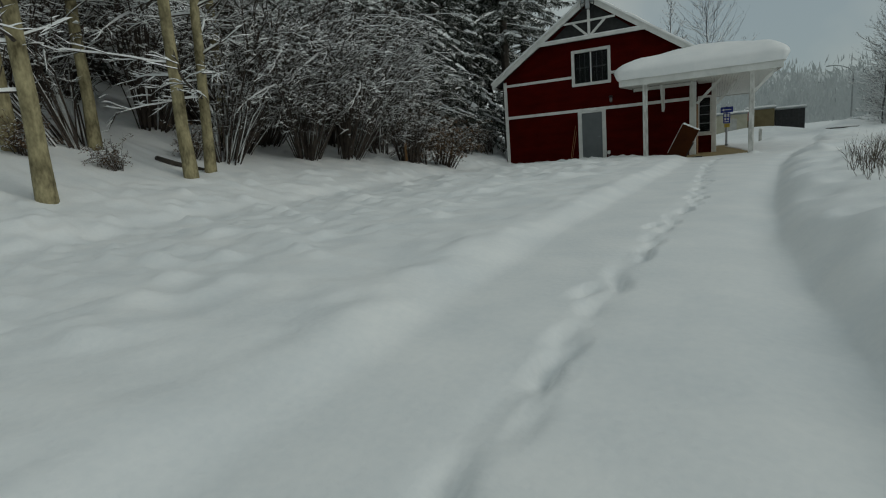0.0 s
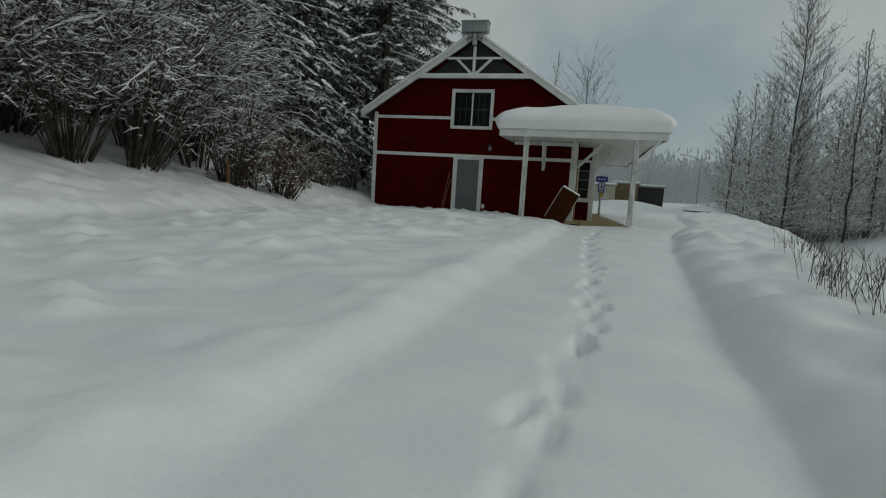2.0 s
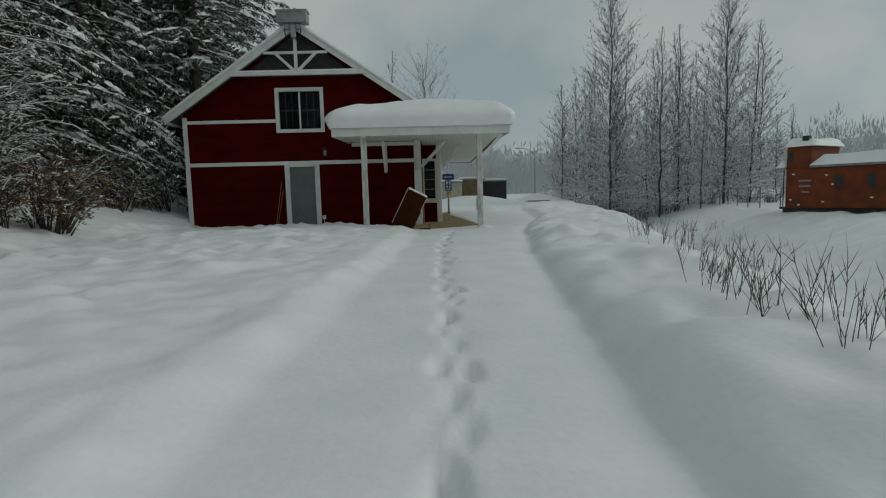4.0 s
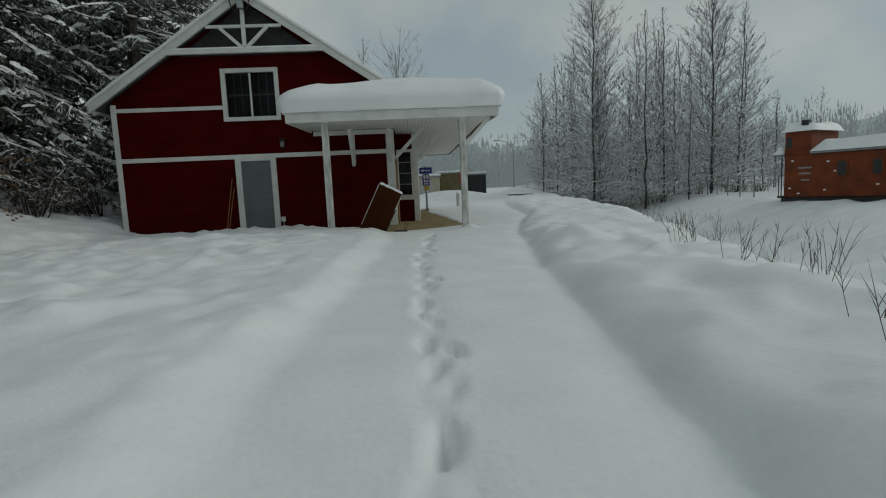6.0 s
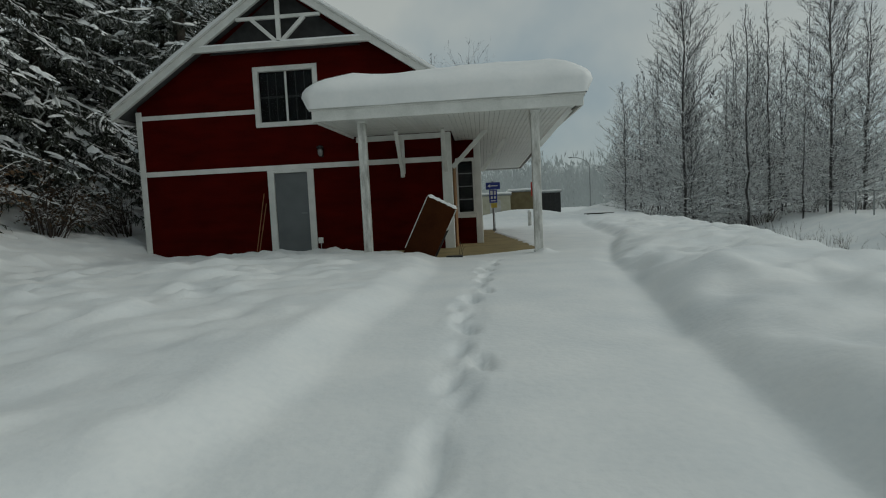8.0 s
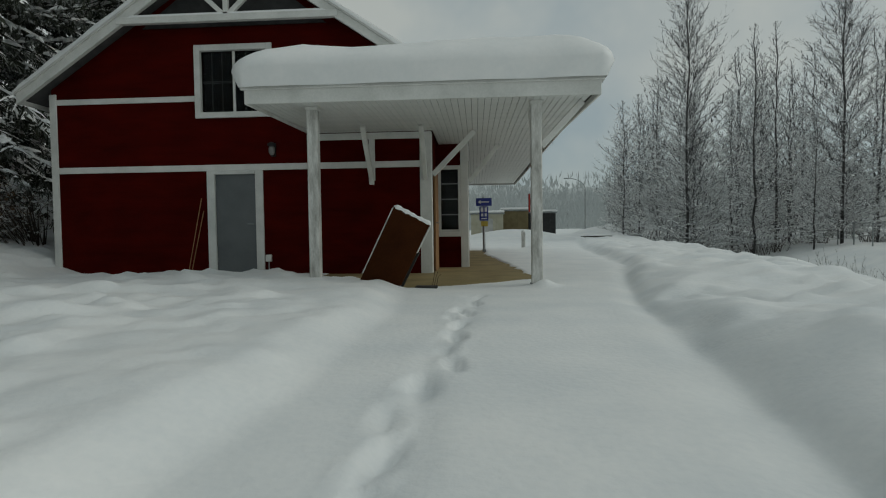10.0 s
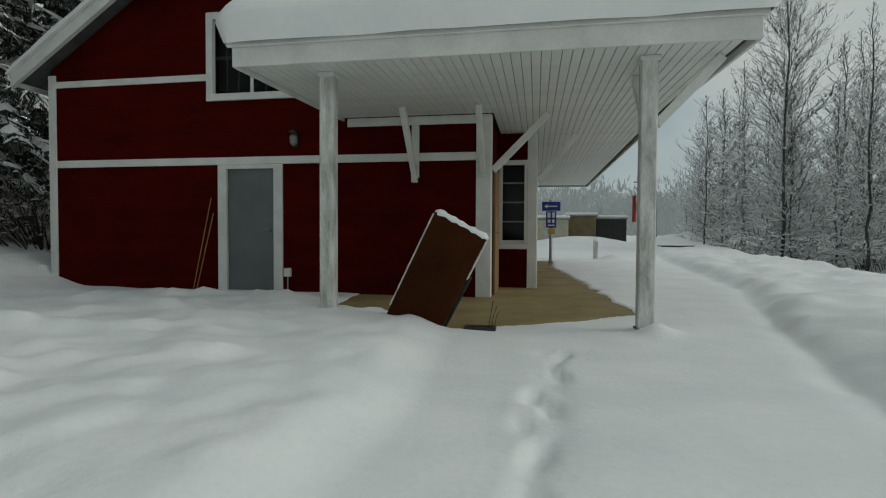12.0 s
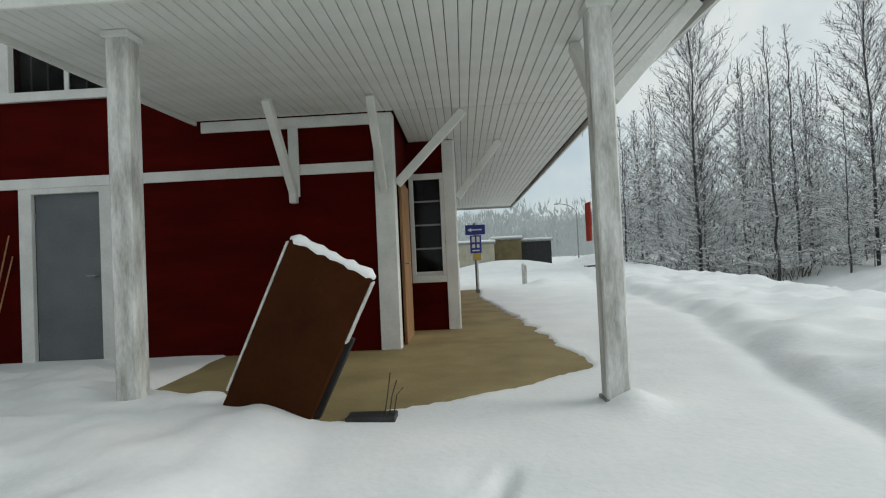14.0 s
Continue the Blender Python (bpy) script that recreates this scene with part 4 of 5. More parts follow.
def along(pts, t):
    i = min(int(t * (len(pts) - 1)), len(pts) - 2)
    u = t * (len(pts) - 1) - i
    a, b = pts[i], pts[i + 1]
    return tuple(a[k] + (b[k] - a[k]) * u for k in range(3)), tuple(b[k] - a[k] for k in range(3))


def poplar(name, seed, H, spread, limbs, twigs, label, group, bark=PALEBARK, fine=FROSTED, snow=0.028, first=0.12, lean=0.0, rise=(0.0, 0.95), subs=2, girth=0.8, taper=0.85):
    """A bare upright tree with short snow-lined boughs and fine twigs."""
    ob = empty(name, 0, 0, 0, label, "tree", group)
    T = Twigs(seed)
    R = T.r
    trunk = [(0, 0, -0.4)]
    n = 12
    for i in range(1, n + 1):
        trunk.append((R.uniform(-0.10, 0.10) + lean * H * (i / n), R.uniform(-0.10, 0.10), H * i / n))
    T.limb(trunk, [girth * (H * 0.0066 * (1 - 0.93 * i / n) + 0.012) for i in range(n + 1)], 0.0, 7, 0, 0)
    T.build("trunk", [bark, TWIGSNOW], ob)
    C = Twigs(seed + 1)
    R = C.r
    segs = 4 if subs > 1 else 3
    for k in range(limbs):
        t = first + (1 - first) * ((k + R.random()) / limbs) ** 1.3
        p, _ = along(trunk, min(t, 0.985))
        a = k * 2.399 + R.uniform(-0.5, 0.5)
        ln = spread * min(1.0, 0.45 + 1.3 * t) * 1.2 * (1.01 - t) ** taper * R.uniform(0.4, 1.12) + 0.15
        d = (math.cos(a), math.sin(a), (rise[0] + (rise[1] - rise[0]) * min(1.0, t * 1.5)) * R.uniform(0.6, 1.3))
        # boughs sag low down and turn upwards near the top
        pts = bent(R, p, d, ln, segs, 0.05 * (0.45 - t) - 0.05, 0.24)
        load = snow * (1.75 - 1.15 * t)
        C.limb(pts, [(0.0019 * ln + 0.004) * (1 - 0.7 * i / segs) for i in range(segs + 1)], load * R.choice((0.05, 0.1, 0.7)))
        for j in range(int(twigs * (0.45 + 0.55 * min(1.0, ln / 2.2)))):
            tt = R.uniform(0.10, 1.0)
            q, dd = along(pts, tt)
            dl = math.sqrt(sum(c * c for c in dd)) or 1
            e = (dd[0] / dl + R.uniform(-0.9, 0.9), dd[1] / dl + R.uniform(-0.9, 0.9), dd[2] / dl + R.uniform(-0.15, 0.75))
            tl = min(ln, 2.4) * R.uniform(0.10, 0.30)
            tw = bent(R, q, e, tl, 1, -0.02, 0.2)
            C.limb(tw, [0.0048, 0.002], load * R.choice((0.05, 0.05, 0.6, 1.7)))
            for _ in range(subs):
                q2, _d = along(tw, R.uniform(0.2, 1))
                e2 = (e[0] + R.uniform(-0.9, 0.9), e[1] + R.uniform(-0.9, 0.9), e[2] + R.uniform(-0.35, 0.6))
                C.limb(bent(R, q2, e2, tl * R.uniform(0.35, 0.8), 1, 0, 0.1), [0.004, 0.0018], load * R.choice((0.05, 0.05, 0.7, 1.6)))
    C.build("crown", [fine, TWIGSNOW], ob)
    return ob


def shrub(name, seed, H, stems, lean, label, group, leaf=0.0, spread=1.0, snowy=1.0):
    """A clump of long stems, steep at the foot and bowed over at the top by snow."""
    ob = empty(name, 0, 0, 0, label, "shrub", group)
    S, C = Twigs(seed), Twigs(seed + 1)
    R = S.r
    for k in range(stems):
        a = R.uniform(0, 2 * math.pi)
        p = (math.cos(a) * R.uniform(0, 0.4) * spread, math.sin(a) * R.uniform(0, 0.4) * spread, -0.3)
        d = (math.cos(a) * 0.26 + lean[0] * 0.8 + R.uniform(-0.16, 0.16), math.sin(a) * 0.26 + lean[1] * 0.8 + R.uniform(-0.16, 0.16), 1.0)
        ln = H * R.uniform(0.5, 1.08)
        low = bent(R, p, d, ln * 0.5, 4, 0.02, 0.05)
        e0 = tuple(low[4][i] - low[3][i] for i in range(3))
        q0 = math.sqrt(sum(c * c for c in e0))
        pts = low + bent(R, low[4], tuple(c / q0 for c in e0), ln * 0.5, 4, R.uniform(0.08, 0.40), 0.34)[1:]
        r0 = R.uniform(0.012, 0.030)
        S.limb(pts, [r0 * (1 - 0.85 * i / 8) + 0.003 for i in range(9)], snowy * (R.uniform(0.005, 0.028) if R.random() < 0.45 else 0.003), 3)
        for j in range(int(17 + 6 * R.random())):
            t = R.uniform(0.22, 1.0) ** 0.7
            q, dd = along(pts, t)
            dl = math.sqrt(sum(c * c for c in dd)) or 1
            e = (dd[0] / dl * 0.7 + R.uniform(-1.1, 1.1), dd[1] / dl * 0.7 + R.uniform(-1.1, 1.1), dd[2] / dl * 0.6 + R.uniform(-0.8, 0.7))
            tl = min(H, 4.5) * R.uniform(0.035, 0.115)
            tw = bent(R, q, e, tl, 2, 0.06, 0.5)
            load = R.uniform(0.008, 0.028) if R.random() < 0.46 * snowy else 0.002
            C.limb(tw, [0.006, 0.005, 0.002], load)
            for _ in range(2):
                if R.random() < 0.24 * snowy:
                    q2, _d = along(tw, R.uniform(0.1, 0.9))
                    C.clump((q2[0], q2[1], q2[2] + 0.01), R.uniform(0.02, 0.075))
            for _ in range(R.choice((2, 3, 4))):
                q2, _d = along(tw, R.uniform(0.15, 1))
                e2 = (e[0] + R.uniform(-1.3, 1.3), e[1] + R.uniform(-1.3, 1.3), e[2] + R.uniform(-0.9, 0.7))
                t3 = bent(R, q2, e2, tl * R.uniform(0.3, 0.7), 1, 0.05, 0.4)
                C.limb(t3, [0.0042, 0.0016], R.uniform(0.004, 0.02) if R.random() < 0.32 * snowy else 0.002)
                if leaf and R.random() < leaf:
                    c = t3[-1]
                    b = len(C.v)
                    s = R.uniform(0.02, 0.045)
                    C.v += [(c[0] - s, c[1], c[2]), (c[0] + s * 0.4, c[1] + s, c[2] - s * 0.4), (c[0] + s, c[1] - s * 0.3, c[2] - s * 1.4), (c[0] - s * 0.2, c[1] - s, c[2] - s)]
                    C.f.append((b, b + 1, b + 2, b + 3))
                    C.m.append(2)
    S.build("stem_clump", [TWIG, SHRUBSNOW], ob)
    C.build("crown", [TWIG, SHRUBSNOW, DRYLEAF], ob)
    return ob


def pad(T, p, d, ln, wd, hi):
    """A long uneven pillow of snow lying along d, in a Twigs mesh."""
    R, n, b = T.r, 4, len(T.v)
    q = math.hypot(d[0], d[1]) or 1.0
    sx, sy = -d[1] / q, d[0] / q
    for i in range(n):
        u = i / (n - 1)
        w = wd * (0.35 + 0.65 * math.sin(math.pi * (0.15 + 0.7 * u))) * R.uniform(0.75, 1.25)
        c = [p[k] + d[k] * ln * (u - 0.5) for k in range(3)]
        lift = hi * math.sin(math.pi * (0.12 + 0.76 * u)) * R.uniform(0.7, 1.2)
        T.v += [(c[0] + sx * w, c[1] + sy * w, c[2] - hi * 0.35), (c[0], c[1], c[2] + lift), (c[0] - sx * w, c[1] - sy * w, c[2] - hi * 0.35)]
    for i in range(n - 1):
        o = b + i * 3
        T.f += [(o, o + 1, o + 4, o + 3), (o + 1, o + 2, o + 5, o + 4)]
        T.m += [1, 1]


def conifer(name, seed, H, reach, label, group, foot=0.05):
    """A spruce: sagging boughs hung with curtains of dark sprays, with pillows and dustings of snow on top."""
    ob = empty(name, 0, 0, 0, label, "tree", group)
    Tk = Twigs(seed)
    Tk.limb([(0, 0, -0.6), (0, 0, H * 0.5), (0.05, 0, H)], [H * 0.014, H * 0.009, 0.02], 0, 8, 0, 0)
    Tk.build("trunk", [BARK, TWIGSNOW], ob)
    N = Twigs(seed + 1)
    R = N.r
    h = H * foot
    k = 0
    while h < H * 0.985:
        f = h / H
        ln0 = reach * (1 - f) ** 0.7 * (0.7 + 0.3 * min(1, f * 8)) + 0.2
        count = 7 if f < 0.7 else 5
        for b in range(count):
            a = k * 0.9 + b * 2 * math.pi / count + R.uniform(-0.5, 0.5)
            ln = ln0 * R.uniform(0.5, 1.2)
            p = (math.cos(a) * 0.05, math.sin(a) * 0.05, h + R.uniform(-0.35, 0.35))
            pts = bent(R, p, (math.cos(a), math.sin(a), 0.15 - 0.45 * (1 - f)), ln, 6, R.uniform(0.02, 0.11), 0.12)
            N.limb(pts, [0.045, 0.04, 0.034, 0.028, 0.02, 0.012, 0.005], R.uniform(0.0, 0.05) if R.random() < 0.3 else 0.002, 3)
            side = (-math.sin(a), math.cos(a))
            laden = R.random()
            for j in range(int(3 + 6.2 * ln)):
                t = R.uniform(0.12, 1.0)
                q, dd = along(pts, min(0.99, t))
                dl = math.sqrt(sum(c * c for c in dd)) or 1
                sd = R.choice((-1, 1)) * R.uniform(0.2, 1.2)
                w = (0.16 + 0.16 * ln * (1.15 - t)) * R.uniform(0.5, 1.3)
                e = (side[0] * sd + dd[0] / dl * 0.8, side[1] * sd + dd[1] / dl * 0.8, R.uniform(-0.5, 0.1))
                tw = bent(R, q, e, w, 2, 0.25, 0.15)
                N.limb(tw, [0.020, 0.014, 0.006], R.uniform(0.015, 0.05) if R.random() < 0.45 * laden + 0.1 else 0.003)
                if R.random() < 0.12 + 0.32 * laden:
                    pad(N, tw[1], (e[0], e[1], -0.25), w * R.uniform(0.5, 1.1), R.uniform(0.03, 0.09), R.uniform(0.03, 0.08))
                # sprays that hang from the branchlet
                for _ in range(7):
                    m = along(tw, R.uniform(0.1, 1.0))[0]
                    fall = R.uniform(0.10, 0.26)
                    g, dx, dy = R.uniform(0, 6.28), R.uniform(-0.12, 0.12), R.uniform(-0.12, 0.12)
                    half = R.uniform(0.008, 0.019)
                    wx, wy = math.cos(g) * half, math.sin(g) * half
                    c = len(N.v)
                    N.v += [(m[0] - wx, m[1] - wy, m[2]), (m[0] + wx, m[1] + wy, m[2]), (m[0] + dx + wx * 1.3, m[1] + dy + wy * 1.3, m[2] - fall * 0.6), (m[0] + dx * 1.4, m[1] + dy * 1.4, m[2] - fall)]
                    N.f.append((c, c + 1, c + 2, c + 3))
                    N.m.append(2 if R.random() < 0.16 + 0.42 * laden else 0)
                    if R.random() < 0.14:
                        N.clump((m[0], m[1], m[2] + 0.012), R.uniform(0.02, 0.065))
            if laden > 0.45:
                for _ in range(int(1 + ln * 0.9)):
                    t = R.uniform(0.35, 0.97)
                    q, dd = along(pts, t)
                    dl = math.sqrt(sum(c * c for c in dd)) or 1
                    pad(N, (q[0], q[1], q[2] + 0.03), tuple(c / dl for c in dd), R.uniform(0.14, 0.48), R.uniform(0.05, 0.15), R.uniform(0.05, 0.12))
        h += 0.34 + 0.14 * R.random() + 0.10 * f
        k += 1
    N.build("crown", [NEEDLE, TWIGSNOW, DUSTED], ob)
    return ob


def put(ob, x, y, scale=1.0, rz=0.0, z=None, first=False):
    zz = ground_at(x, y) if z is None else z
    m = pose(x, y, zz, 0, 0, rz) @ Matrix.Scale(scale, 4)
    if first:
        ob.matrix_basis = m
        return ob
    return copy_thing(ob, m)


# mossy trunks beside the path
def alder(x, y, H, r, tilt, seed, label):
    z = ground_at(x, y)
    ob = empty("tree", x, y, z, label, "tree", "mossy trunks at the wood edge")
    T = Twigs(seed)
    R = T.r
    pts = [(tilt * H * (i / 14) + R.uniform(-0.025, 0.025) * (i > 1), R.uniform(-0.025, 0.025) * (i > 1), -0.3 + (H + 0.3) * i / 14) for i in range(15)]
    T.limb(pts, [r * (1.05 + 0.22 * max(0, 1 - i / 2.0) - 0.52 * i / 14) for i in range(15)], 0, 12, 0, 0)
    me = T.build("trunk", [BARK_GREEN, TWIGSNOW], ob)
    me.data.polygons.foreach_set("use_smooth", [True] * len(me.data.polygons))
    C = Twigs(seed + 50)
    R = C.r
    for k in range(26):
        p, _ = along(pts, R.uniform(0.22, 0.98))
        a = R.uniform(0, 6.28)
        ln = R.uniform(0.8, 2.4)
        br = bent(R, p, (math.cos(a), math.sin(a), R.uniform(-0.1, 0.5)), ln, 6, 0.03, 0.22)
        C.limb(br, [0.026 - 0.0035 * i for i in range(7)], 0.035)
        for j in range(9):
            q, dd = along(br, R.uniform(0.25, 1))
            e = (dd[0] * 3 + R.uniform(-1, 1), dd[1] * 3 + R.uniform(-1, 1), R.uniform(-0.5, 0.6))
            tw = bent(R, q, e, ln * R.uniform(0.15, 0.4), 3, 0.02, 0.2)
            C.limb(tw, [0.009, 0.007, 0.005, 0.003], 0.022)
            for _ in range(2):
                q2, _d = along(tw, R.uniform(0.3, 1))
                C.limb(bent(R, q2, (e[0] + R.uniform(-1, 1), e[1] + R.uniform(-1, 1), e[2] + R.uniform(-0.5, 0.5)), 0.25, 2, 0, 0.2), [0.006, 0.004, 0.002], 0.016)
    C.build("crown", [TWIG, TWIGSNOW], ob)
    return ob


alder(-1.38, -18.5, 9.0, 0.14, 0.05, 21, "stout mossy trunk with peeling grey-green bark")
alder(-1.8, -15.35, 9.5, 0.135, 0.0, 22, "leaning mossy trunk paired with a thinner one")
alder(-2.1, -14.6, 8.5, 0.12, 0.10, 23, "thinner mossy trunk leaning away from its pair")
alder(-4.6, -17.4, 9.5, 0.15, 0.03, 24, "dark trunk on the slope behind the shrubs")
alder(-4.4, -15.8, 9.5, 0.13, 0.04, 25, "dark trunk on the slope behind the shrubs")
alder(-4.6, -11.8, 9.5, 0.13, 0.03, 26, "dark trunk among the snowy shrubs")

sh1 = shrub("snowy_shrub", 101, 6.0, 54, (0.55, -0.10), "tall arching shrub with stems bowed under snow", "snowy shrubs at the wood edge")
sh2 = shrub("snowy_shrub", 111, 5.6, 46, (0.48, -0.05), "dense leafless shrub with every twig lined in snow", "snowy shrubs at the wood edge")
sh3 = shrub("snowy_shrub", 121, 2.6, 40, (0.42, -0.15), "low dark shrub with a few dry brown leaves", "snowy shrubs at the wood edge", leaf=0.35, snowy=0.35)
put(sh1, -2.1, -9.2, 0.98, 0, first=True)
put(sh2, -3.6, -12.6, 1.05, 40, first=True)
put(sh3, -0.1, -6.3, 0.85, 0, first=True)
for x, y, s, rz in ((-3.0, -6.6, 0.9, 20), (-3.4, -8.0, 1.25, -15), (-4.4, -10.5, 1.2, 10), (-2.6, -10.6, 0.9, -25), (-6.2, -13.0, 1.2, 5), (-4.8, -5.6, 1.1, -10), (-6.6, -16.6, 1.2, 15), (-7.4, -20.0, 1.3, -20)):
    put(sh1, x, y, s, rz)
for x, y, s, rz in ((-2.9, -13.4, 0.8, 100), (-4.6, -16.2, 1.0, 200), (-5.5, -8.0, 1.3, 60), (-2.2, -7.4, 0.95, 140), (-6.5, -10.6, 1.3, 250), (-9.5, -13.8, 1.5, 20), (-0.9, -7.4, 0.7, 310), (-8.6, -17.5, 1.5, 80), (-8.0, -8.5, 1.5, 170), (-11.5, -18.5, 1.6, 130), (-11.0, -10.5, 1.6, 300)):
    put(sh2, x, y, s, rz)
for x, y, s, rz in ((-0.55, -7.2, 0.75, 200), (-3.4, -14.1, 0.55, 40), (-1.9, -5.4, 0.8, 80), (-4.3, -17.3, 0.5, 10), (-2.7, -19.6, 0.28, 0), (-2.9, -16.3, 0.42, 220), (-1.7, -1.0, 0.95, 130), (-2.6, -2.7, 1.05, 30), (-1.3, 0.9, 0.9, 250), (-2.9, -4.3, 1.1, 340)):
    put(sh3, x, y, s, rz)

wood_post = mesh_object("fence_post", beam((-0.81, -7.73, ground_at(-0.81, -7.73) - 0.3), (-0.80, -7.72, ground_at(-0.81, -7.73) + 0.62), 0.09, 0.09, 0.01), RAWWOOD)
tagged(wood_post, "short weathered wooden post at the shrubs' edge", "post")
log = mesh_object("fallen_log", rod([(-3.4, -15.0, ground_at(-3.4, -15.0) + 0.02), (-2.9, -14.9, ground_at(-2.9, -14.9) + 0.04), (-2.3, -14.6, ground_at(-2.3, -14.6) + 0.02)], [0.06, 0.07, 0.05], 8), BARK, smooth=True)
tagged(log, "fallen branch half covered in snow", "log")

cf1 = conifer("spruce", 201, 17.5, 4.3, "tall dark spruce with drooping snow-laden boughs", "spruces behind the house")
cf2 = conifer("spruce", 211, 14.5, 3.7, "dark spruce with boughs weighed down by snow", "spruces behind the house")
cf3 = conifer("spruce", 221, 20.0, 5.0, "very tall spruce with its boughs hanging over the house roof", "spruces behind the house", foot=0.30)
put(cf1, -4.5, -1.2, 1.0, 0, first=True)
put(cf2, -4.4, 2.2, 1.1, 0, first=True)
put(cf3, -1.9, 5.6, 1.0, 100, first=True)
for c, x, y, s, rz in ((cf1, -5.6, -4.6, 1.0, 50), (cf1, -7.6, -2.0, 1.1, 150), (cf3, -2.4, 10.5, 1.0, 30), (cf1, -5.6, 5.4, 1.15, 70), (cf2, -3.6, 7.4, 0.85, 15), (cf2, -9.4, -6.4, 1.1, 30), (cf1, -12.5, -13.0, 1.0, 210)):
    put(c, x, y, s, rz)

# bare poplars across the ditch
ROW = "bare trees across the ditch"
pop1 = poplar("poplar", 301, 18.5, 6.0, 320, 24, "tall bare poplar with snow-lined branches", ROW, first=0.05)
pop2 = poplar("poplar", 311, 15.0, 3.3, 200, 18, "slender bare tree with frosted twigs", ROW, first=0.06)
pop3 = poplar("poplar", 321, 12.0, 3.9, 190, 17, "bare frosted tree with a spreading crown", ROW, first=0.04, snow=0.03)
pop4 = poplar("poplar", 331, 16.0, 3.4, 200, 18, "slender leaning bare tree with snowy twigs", ROW, first=0.05, lean=0.03)
thin = poplar("young_tree", 341, 10.0, 3.0, 84, 11, "thin frosted sapling in the crowded undergrowth", "frosted saplings among the poplars", fine=HOAR_HAZE, bark=FROSTED, snow=0.055, first=0.02, rise=(0.5, 1.5), subs=1, girth=0.7)
put(pop1, 23.2, 26.7, 1.06, 0, first=True)
put(pop2, 26.3, 24.2, 0.98, 0, first=True)
put(pop3, 20.6, 33.0, 0.9, 0, first=True)
put(pop4, 32.6, 22.6, 0.86, 0, first=True)
for c, x, y, s, rz in ((pop2, 28.4, 25.6, 1.0, 80), (pop1, 30.6, 22.6, 0.86, 140), (pop4, 28.0, 21.0, 0.62, 30), (pop3, 24.2, 28.2, 1.0, 60), (pop3, 27.2, 29.0, 1.05, 130), (pop3, 33.6, 27.4, 0.75, 270), (pop3, 22.6, 35.5, 1.1, 20), (pop2, 24.6, 37.0, 0.85, 170), (pop4, 27.8, 38.0, 0.8, 300), (pop2, 34.5, 33.0, 0.9, 210), (pop3, 36.6, 25.6, 0.65, 75), (pop4, 40.0, 29.0, 0.6, 260)):
    put(c, x, y, s, rz)
# frosted saplings between and behind the trunks
put(thin, 25.6, 41.0, 1.3, 240, first=True)
for x, y, s, rz in ((30.6, 35.0, 1.2, 45), (38.5, 31.0, 1.2, 10), (28.4, 48.0, 1.35, 100), (31.5, 46.0, 1.4, 160), (33.5, 55.0, 1.4, 220), (30.5, 60.0, 1.35, 330), (36.0, 43.0, 1.4, 20), (39.0, 39.0, 1.3, 95), (42.5, 27.0, 0.62, 190), (48.0, 24.0, 0.8, 15), (41.0, 52.0, 1.4, 300), (25.4, 32.0, 0.9, 111), (32.2, 30.5, 1.0, 321), (52.0, 30.0, 0.6, 140), (56.0, 26.0, 0.6, 44), (46.0, 33.0, 0.6, 260), (29.6, 26.2, 0.9, 200), (4.6, 33.0, 1.1, 170), (29.0, 32.0, 1.1, 15), (34.0, 38.0, 1.2, 77), (26.6, 35.0, 1.0, 290)):
    put(thin, x, y, s, rz)
for k in range(24):
    R_ = random.Random(900 + k)
    t = R_.random()
    x, y = 20.8 + 20 * t + R_.uniform(-1, 1), 36 - 9 * t + R_.uniform(-3, 9)
    put(thin, x, y, R_.uniform(0.3, 0.7), R_.uniform(0, 360))
# rounded bare tree behind the house
pop5 = poplar("bare_tree", 351, 11.6, 5.6, 120, 9, "rounded bare tree with snow-lined branches behind the house", "", first=0.3, snow=0.02, rise=(0.6, 1.0), taper=0.3)
put(pop5, 7.6, 31.0, 1.05, 0, first=True)

# dead stalks on the bank and in the ditch
def stalks(seed, n, h, label, spread=0.5, group="dead stalks on the bank"):
    ob = empty("dead_stalks", 0, 0, 0, label, "dry plant", group)
    T = Twigs(seed)
    R = T.r
    for k in range(n):
        a = R.uniform(0, 6.28)
        rr = R.uniform(0, spread)
        p = (math.cos(a) * rr, math.sin(a) * rr, -0.2)
        ln = h * R.uniform(0.5, 1.15)
        pts = bent(R, p, (R.uniform(-0.2, 0.45), R.uniform(-0.25, 0.25), 1), ln, 4, 0.03, 0.12)
        T.limb(pts, [0.0036, 0.0032, 0.0027, 0.0021, 0.0011], 0.003)
        for j in range(4):
            q, dd = along(pts, R.uniform(0.3, 0.95))
            T.limb(bent(R, q, (dd[0] * 3 + R.uniform(-0.5, 0.5), dd[1] * 3 + R.uniform(-0.5, 0.5), 0.8), ln * R.uniform(0.12, 0.3), 2, 0, 0.1), [0.0026, 0.002, 0.0012], 0.004)
    tagged(T.build("stem_clump", [STALK, TWIGSNOW], ob), kind="stuff")
    return ob


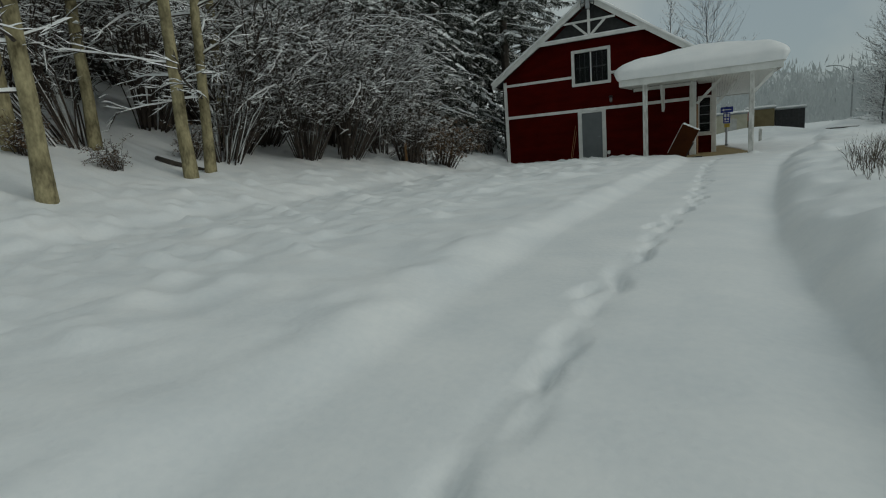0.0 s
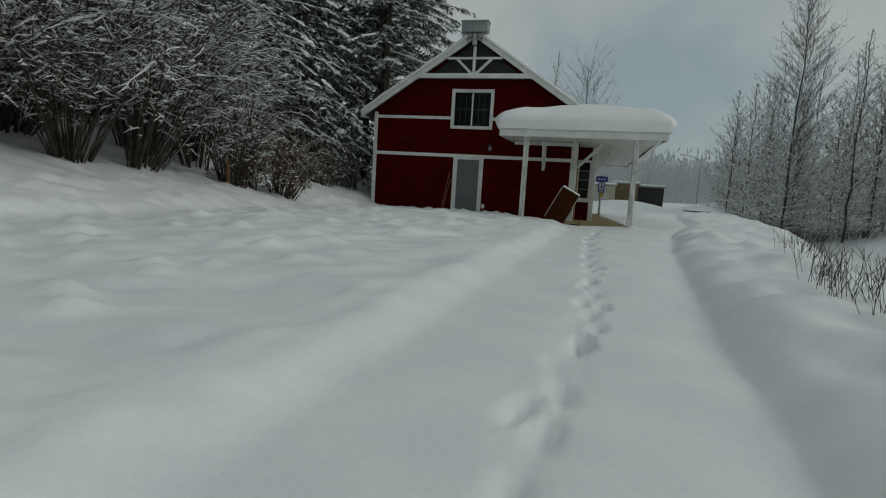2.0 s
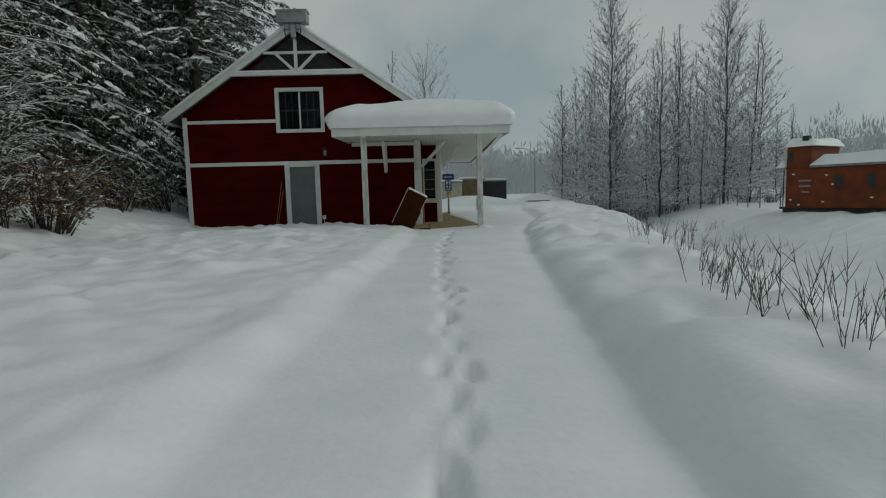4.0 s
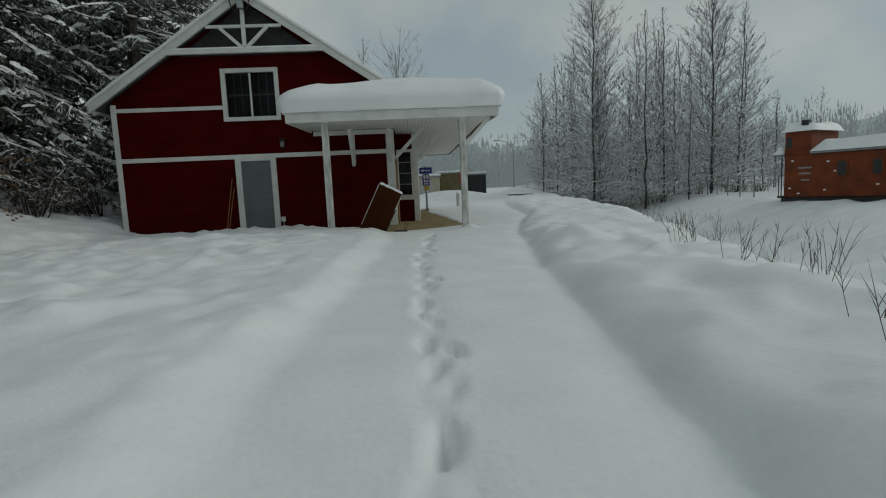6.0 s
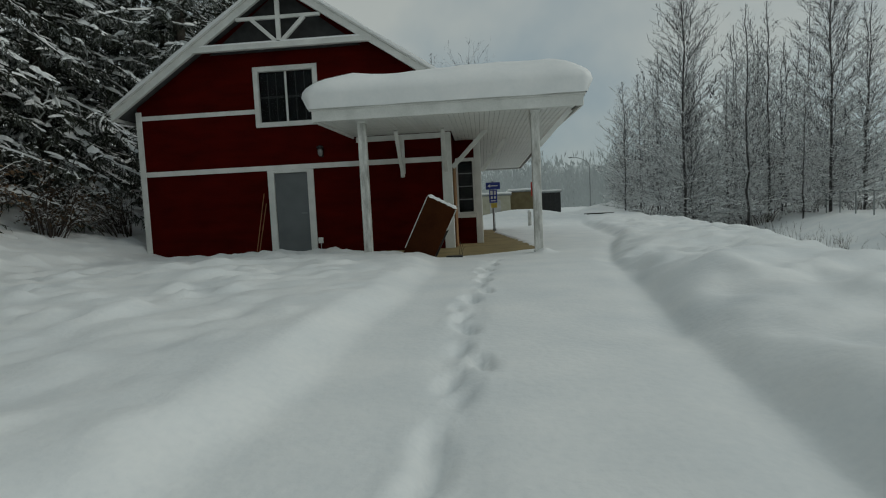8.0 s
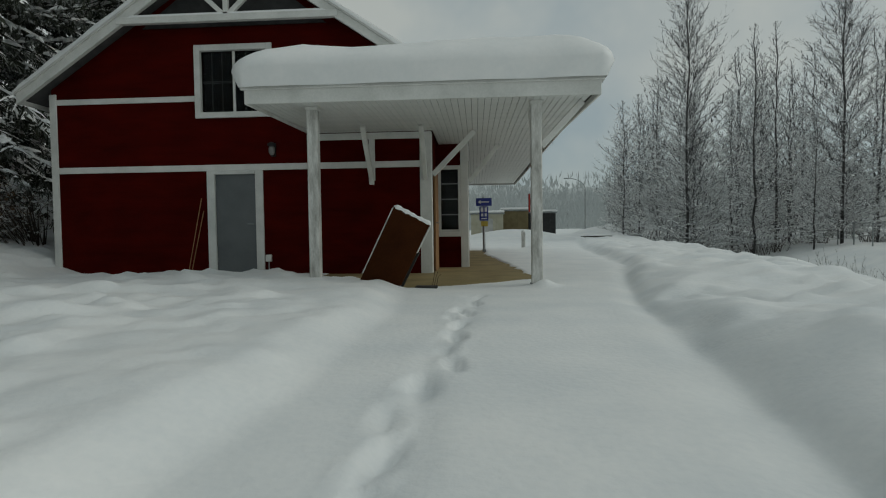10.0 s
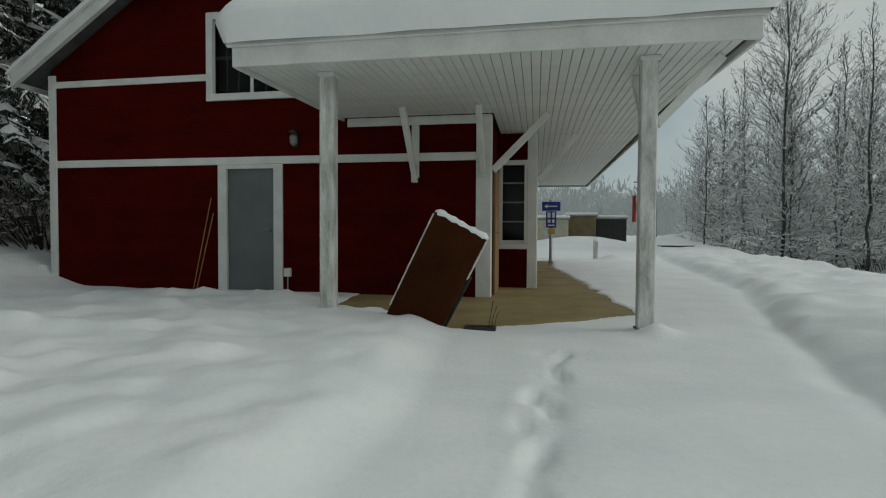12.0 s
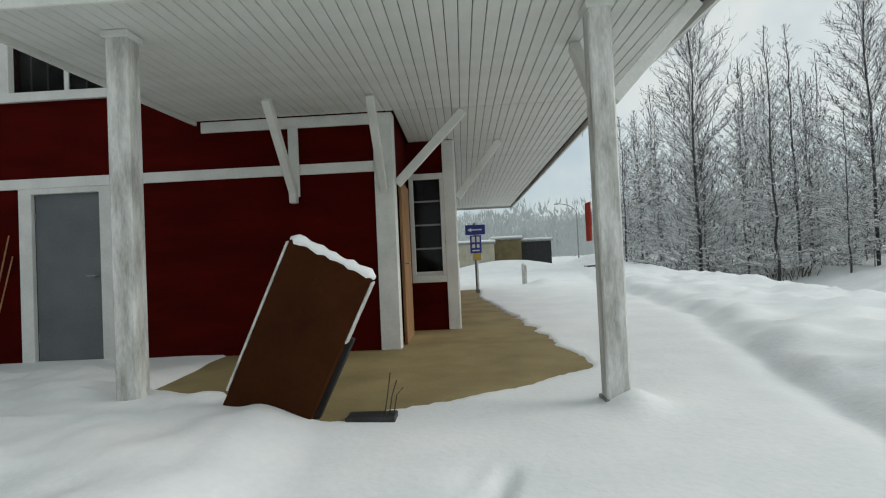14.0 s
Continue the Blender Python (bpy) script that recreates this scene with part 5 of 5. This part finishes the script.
st1 = stalks(401, 11, 0.66, "clump of bare brown stalks poking from the snow", 0.28)
st2 = stalks(411, 26, 0.75, "thicket of thin brown stalks in the snow", 0.9)
put(st1, 10.38, -14.2, 1.0, 0, first=True)
put(st2, 15.2, -2.6, 1.0, 0, first=True)
for c, x, y, s, rz in ((st1, 10.36, -14.6, 1.0, 60), (st1, 10.30, -15.0, 0.95, 130), (st1, 10.26, -15.4, 0.9, 200), (st1, 10.56, -13.5, 0.9, 250), (st1, 10.78, -13.0, 0.8, 270), (st1, 10.95, -12.3, 0.8, 20), (st1, 10.14, -16.9, 0.85, 75), (st1, 10.2, -16.2, 0.8, 160), (st1, 11.3, -11.0, 0.9, 300), (st1, 11.75, -9.2, 1.0, 100), (st1, 12.1, -8.3, 0.9, 190), (st2, 13.7, -7.0, 0.7, 30), (st2, 14.0, -3.6, 0.6, 140), (st2, 14.8, -0.8, 0.6, 250), (st1, 13.6, -4.9, 0.8, 10), (st2, 17.5, -2.0, 0.9, 110), (st2, 19.5, 0.5, 0.95, 200), (st2, 21.5, 2.5, 0.9, 290), (st2, 20.0, 5.5, 0.9, 60), (st2, 17.0, 5.0, 0.8, 170), (st2, 22.8, 7.0, 0.9, 15), (st1, 16.4, -6.6, 1.1, 222), (st1, 18.6, -8.2, 1.1, 333), (st2, 20.2, 12.0, 0.9, 80), (st2, 23.4, 13.0, 0.9, 180), (st1, 14.6, -9.6, 1.0, 99), (st2, 18.8, 16.5, 0.8, 44), (st2, 21.2, 6.1, 1.1, 140), (st2, 24.1, 11.6, 1.0, 10)):
    put(c, x, y, s, rz)

# low frosted brush at the foot of the poplars
br = shrub("brush", 431, 1.7, 20, (0.0, 0.0), "low tangle of frosted brush at the foot of the trees", "frosted brush under the poplars", snowy=0.8, spread=2.4)
put(br, 21.2, 27.2, 1.0, 0, first=True)
for k in range(20):
    R_ = random.Random(1200 + k)
    t = k / 20
    put(br, 20.0 + 20 * t + R_.uniform(-0.6, 0.6), 29.5 - 9.5 * t + R_.uniform(-2.2, 1.8), R_.uniform(0.6, 1.35), R_.uniform(0, 360))

# distant wood; its mist is only the pale material colour
T = Twigs(501)
R = T.r
for k in range(1900):
    a = radians(R.uniform(-36, 58))
    d = R.uniform(95, 230)
    x, y = 8 + math.sin(a) * d, -10 + math.cos(a) * d
    H = R.uniform(8, 15) * (0.6 + d / 300) * R.choice((0.7, 0.85, 1.0, 1.0, 1.1))
    w = H * R.uniform(0.13, 0.22)
    for t in range(46):
        f = R.random() ** 0.8
        ww = w * 1.35 * math.sqrt(max(0.03, 1 - (1.75 * f - 0.75) ** 2)) * math.sqrt(R.random())
        g = R.uniform(0, 6.28)
        px, py, pz = x + math.cos(g) * ww, y + math.sin(g) * ww, H * f * 0.9
        u = R.uniform(0.05, 0.16)
        lean = (px - x) * R.uniform(0.1, 0.4)
        b = len(T.v)
        T.v += [(px - u, py, pz - R.uniform(0.3, 0.9)), (px + u, py + R.uniform(-u, u), pz - 0.2), (px + lean + R.uniform(-0.3, 0.3), py, pz + R.uniform(0.4, 1.1))]
        T.f.append((b, b + 1, b + 2))
        T.m.append(0)
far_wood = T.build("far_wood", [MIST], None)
tagged(far_wood, "distant frosted bare wood with haze painted into its pale grey", "forest", kind="stuff")
bm = bmesh.new()
prev = None
for k in range(121):
    a = radians(-100 + 200 * k / 120)
    d = 260
    h = 20 + 9 * float(vnoise(np.array(k * 0.18), np.array(3.0))) + 3 * float(vnoise(np.array(k * 0.9), np.array(8.0)))
    p0 = bm.verts.new((8 + math.sin(a) * d, math.cos(a) * d, -3))
    p1 = bm.verts.new((8 + math.sin(a) * (d + 40), math.cos(a) * (d + 40), h))
    p2 = bm.verts.new((8 + math.sin(a) * (d + 120), math.cos(a) * (d + 120), h * 0.6))
    if prev:
        bm.faces.new((prev[0], p0, p1, prev[1]))
        bm.faces.new((prev[1], p1, p2, prev[2]))
    prev = (p0, p1, p2)
# the hillside's mist is its pale colour alone
tagged(mesh_object("backdrop", bm, MISTFAR, smooth=True), "wooded hillside far behind the trees, mist painted into its pale colour", "hill", kind="structure")

# ---- soffit boards, last ----
BW = 0.098
SHORT = box((0.003, 0, 0), (BW - 0.003, -CY0 - 0.045, 0.018), 0.004)
short_mesh = bpy.data.meshes.new("soffit_board")
SHORT.to_mesh(short_mesh)
short_mesh.materials.append(SOFFIT)
LONG = box((0.003, 0, 0), (BW - 0.003, 2.99, 0.018), 0.004)
long_mesh = bpy.data.meshes.new("soffit_board")
LONG.to_mesh(long_mesh)
long_mesh.materials.append(SOFFIT)
x = CX0 + 0.004
while x + BW < CX1:
    ob = new("soffit_board", short_mesh)
    ob.parent, ob.location, ob.rotation_euler = canopy, (x, CY0 + 0.002, CZF), (math.atan2(CZ - CZF, -CY0), 0, 0)
    if x > W + 0.05:
        for k in range(4):
            ob = new("soffit_board", long_mesh)
            ob.parent, ob.location = canopy, (x, -0.03 + 3.0 * k, CZ)
    x += BW
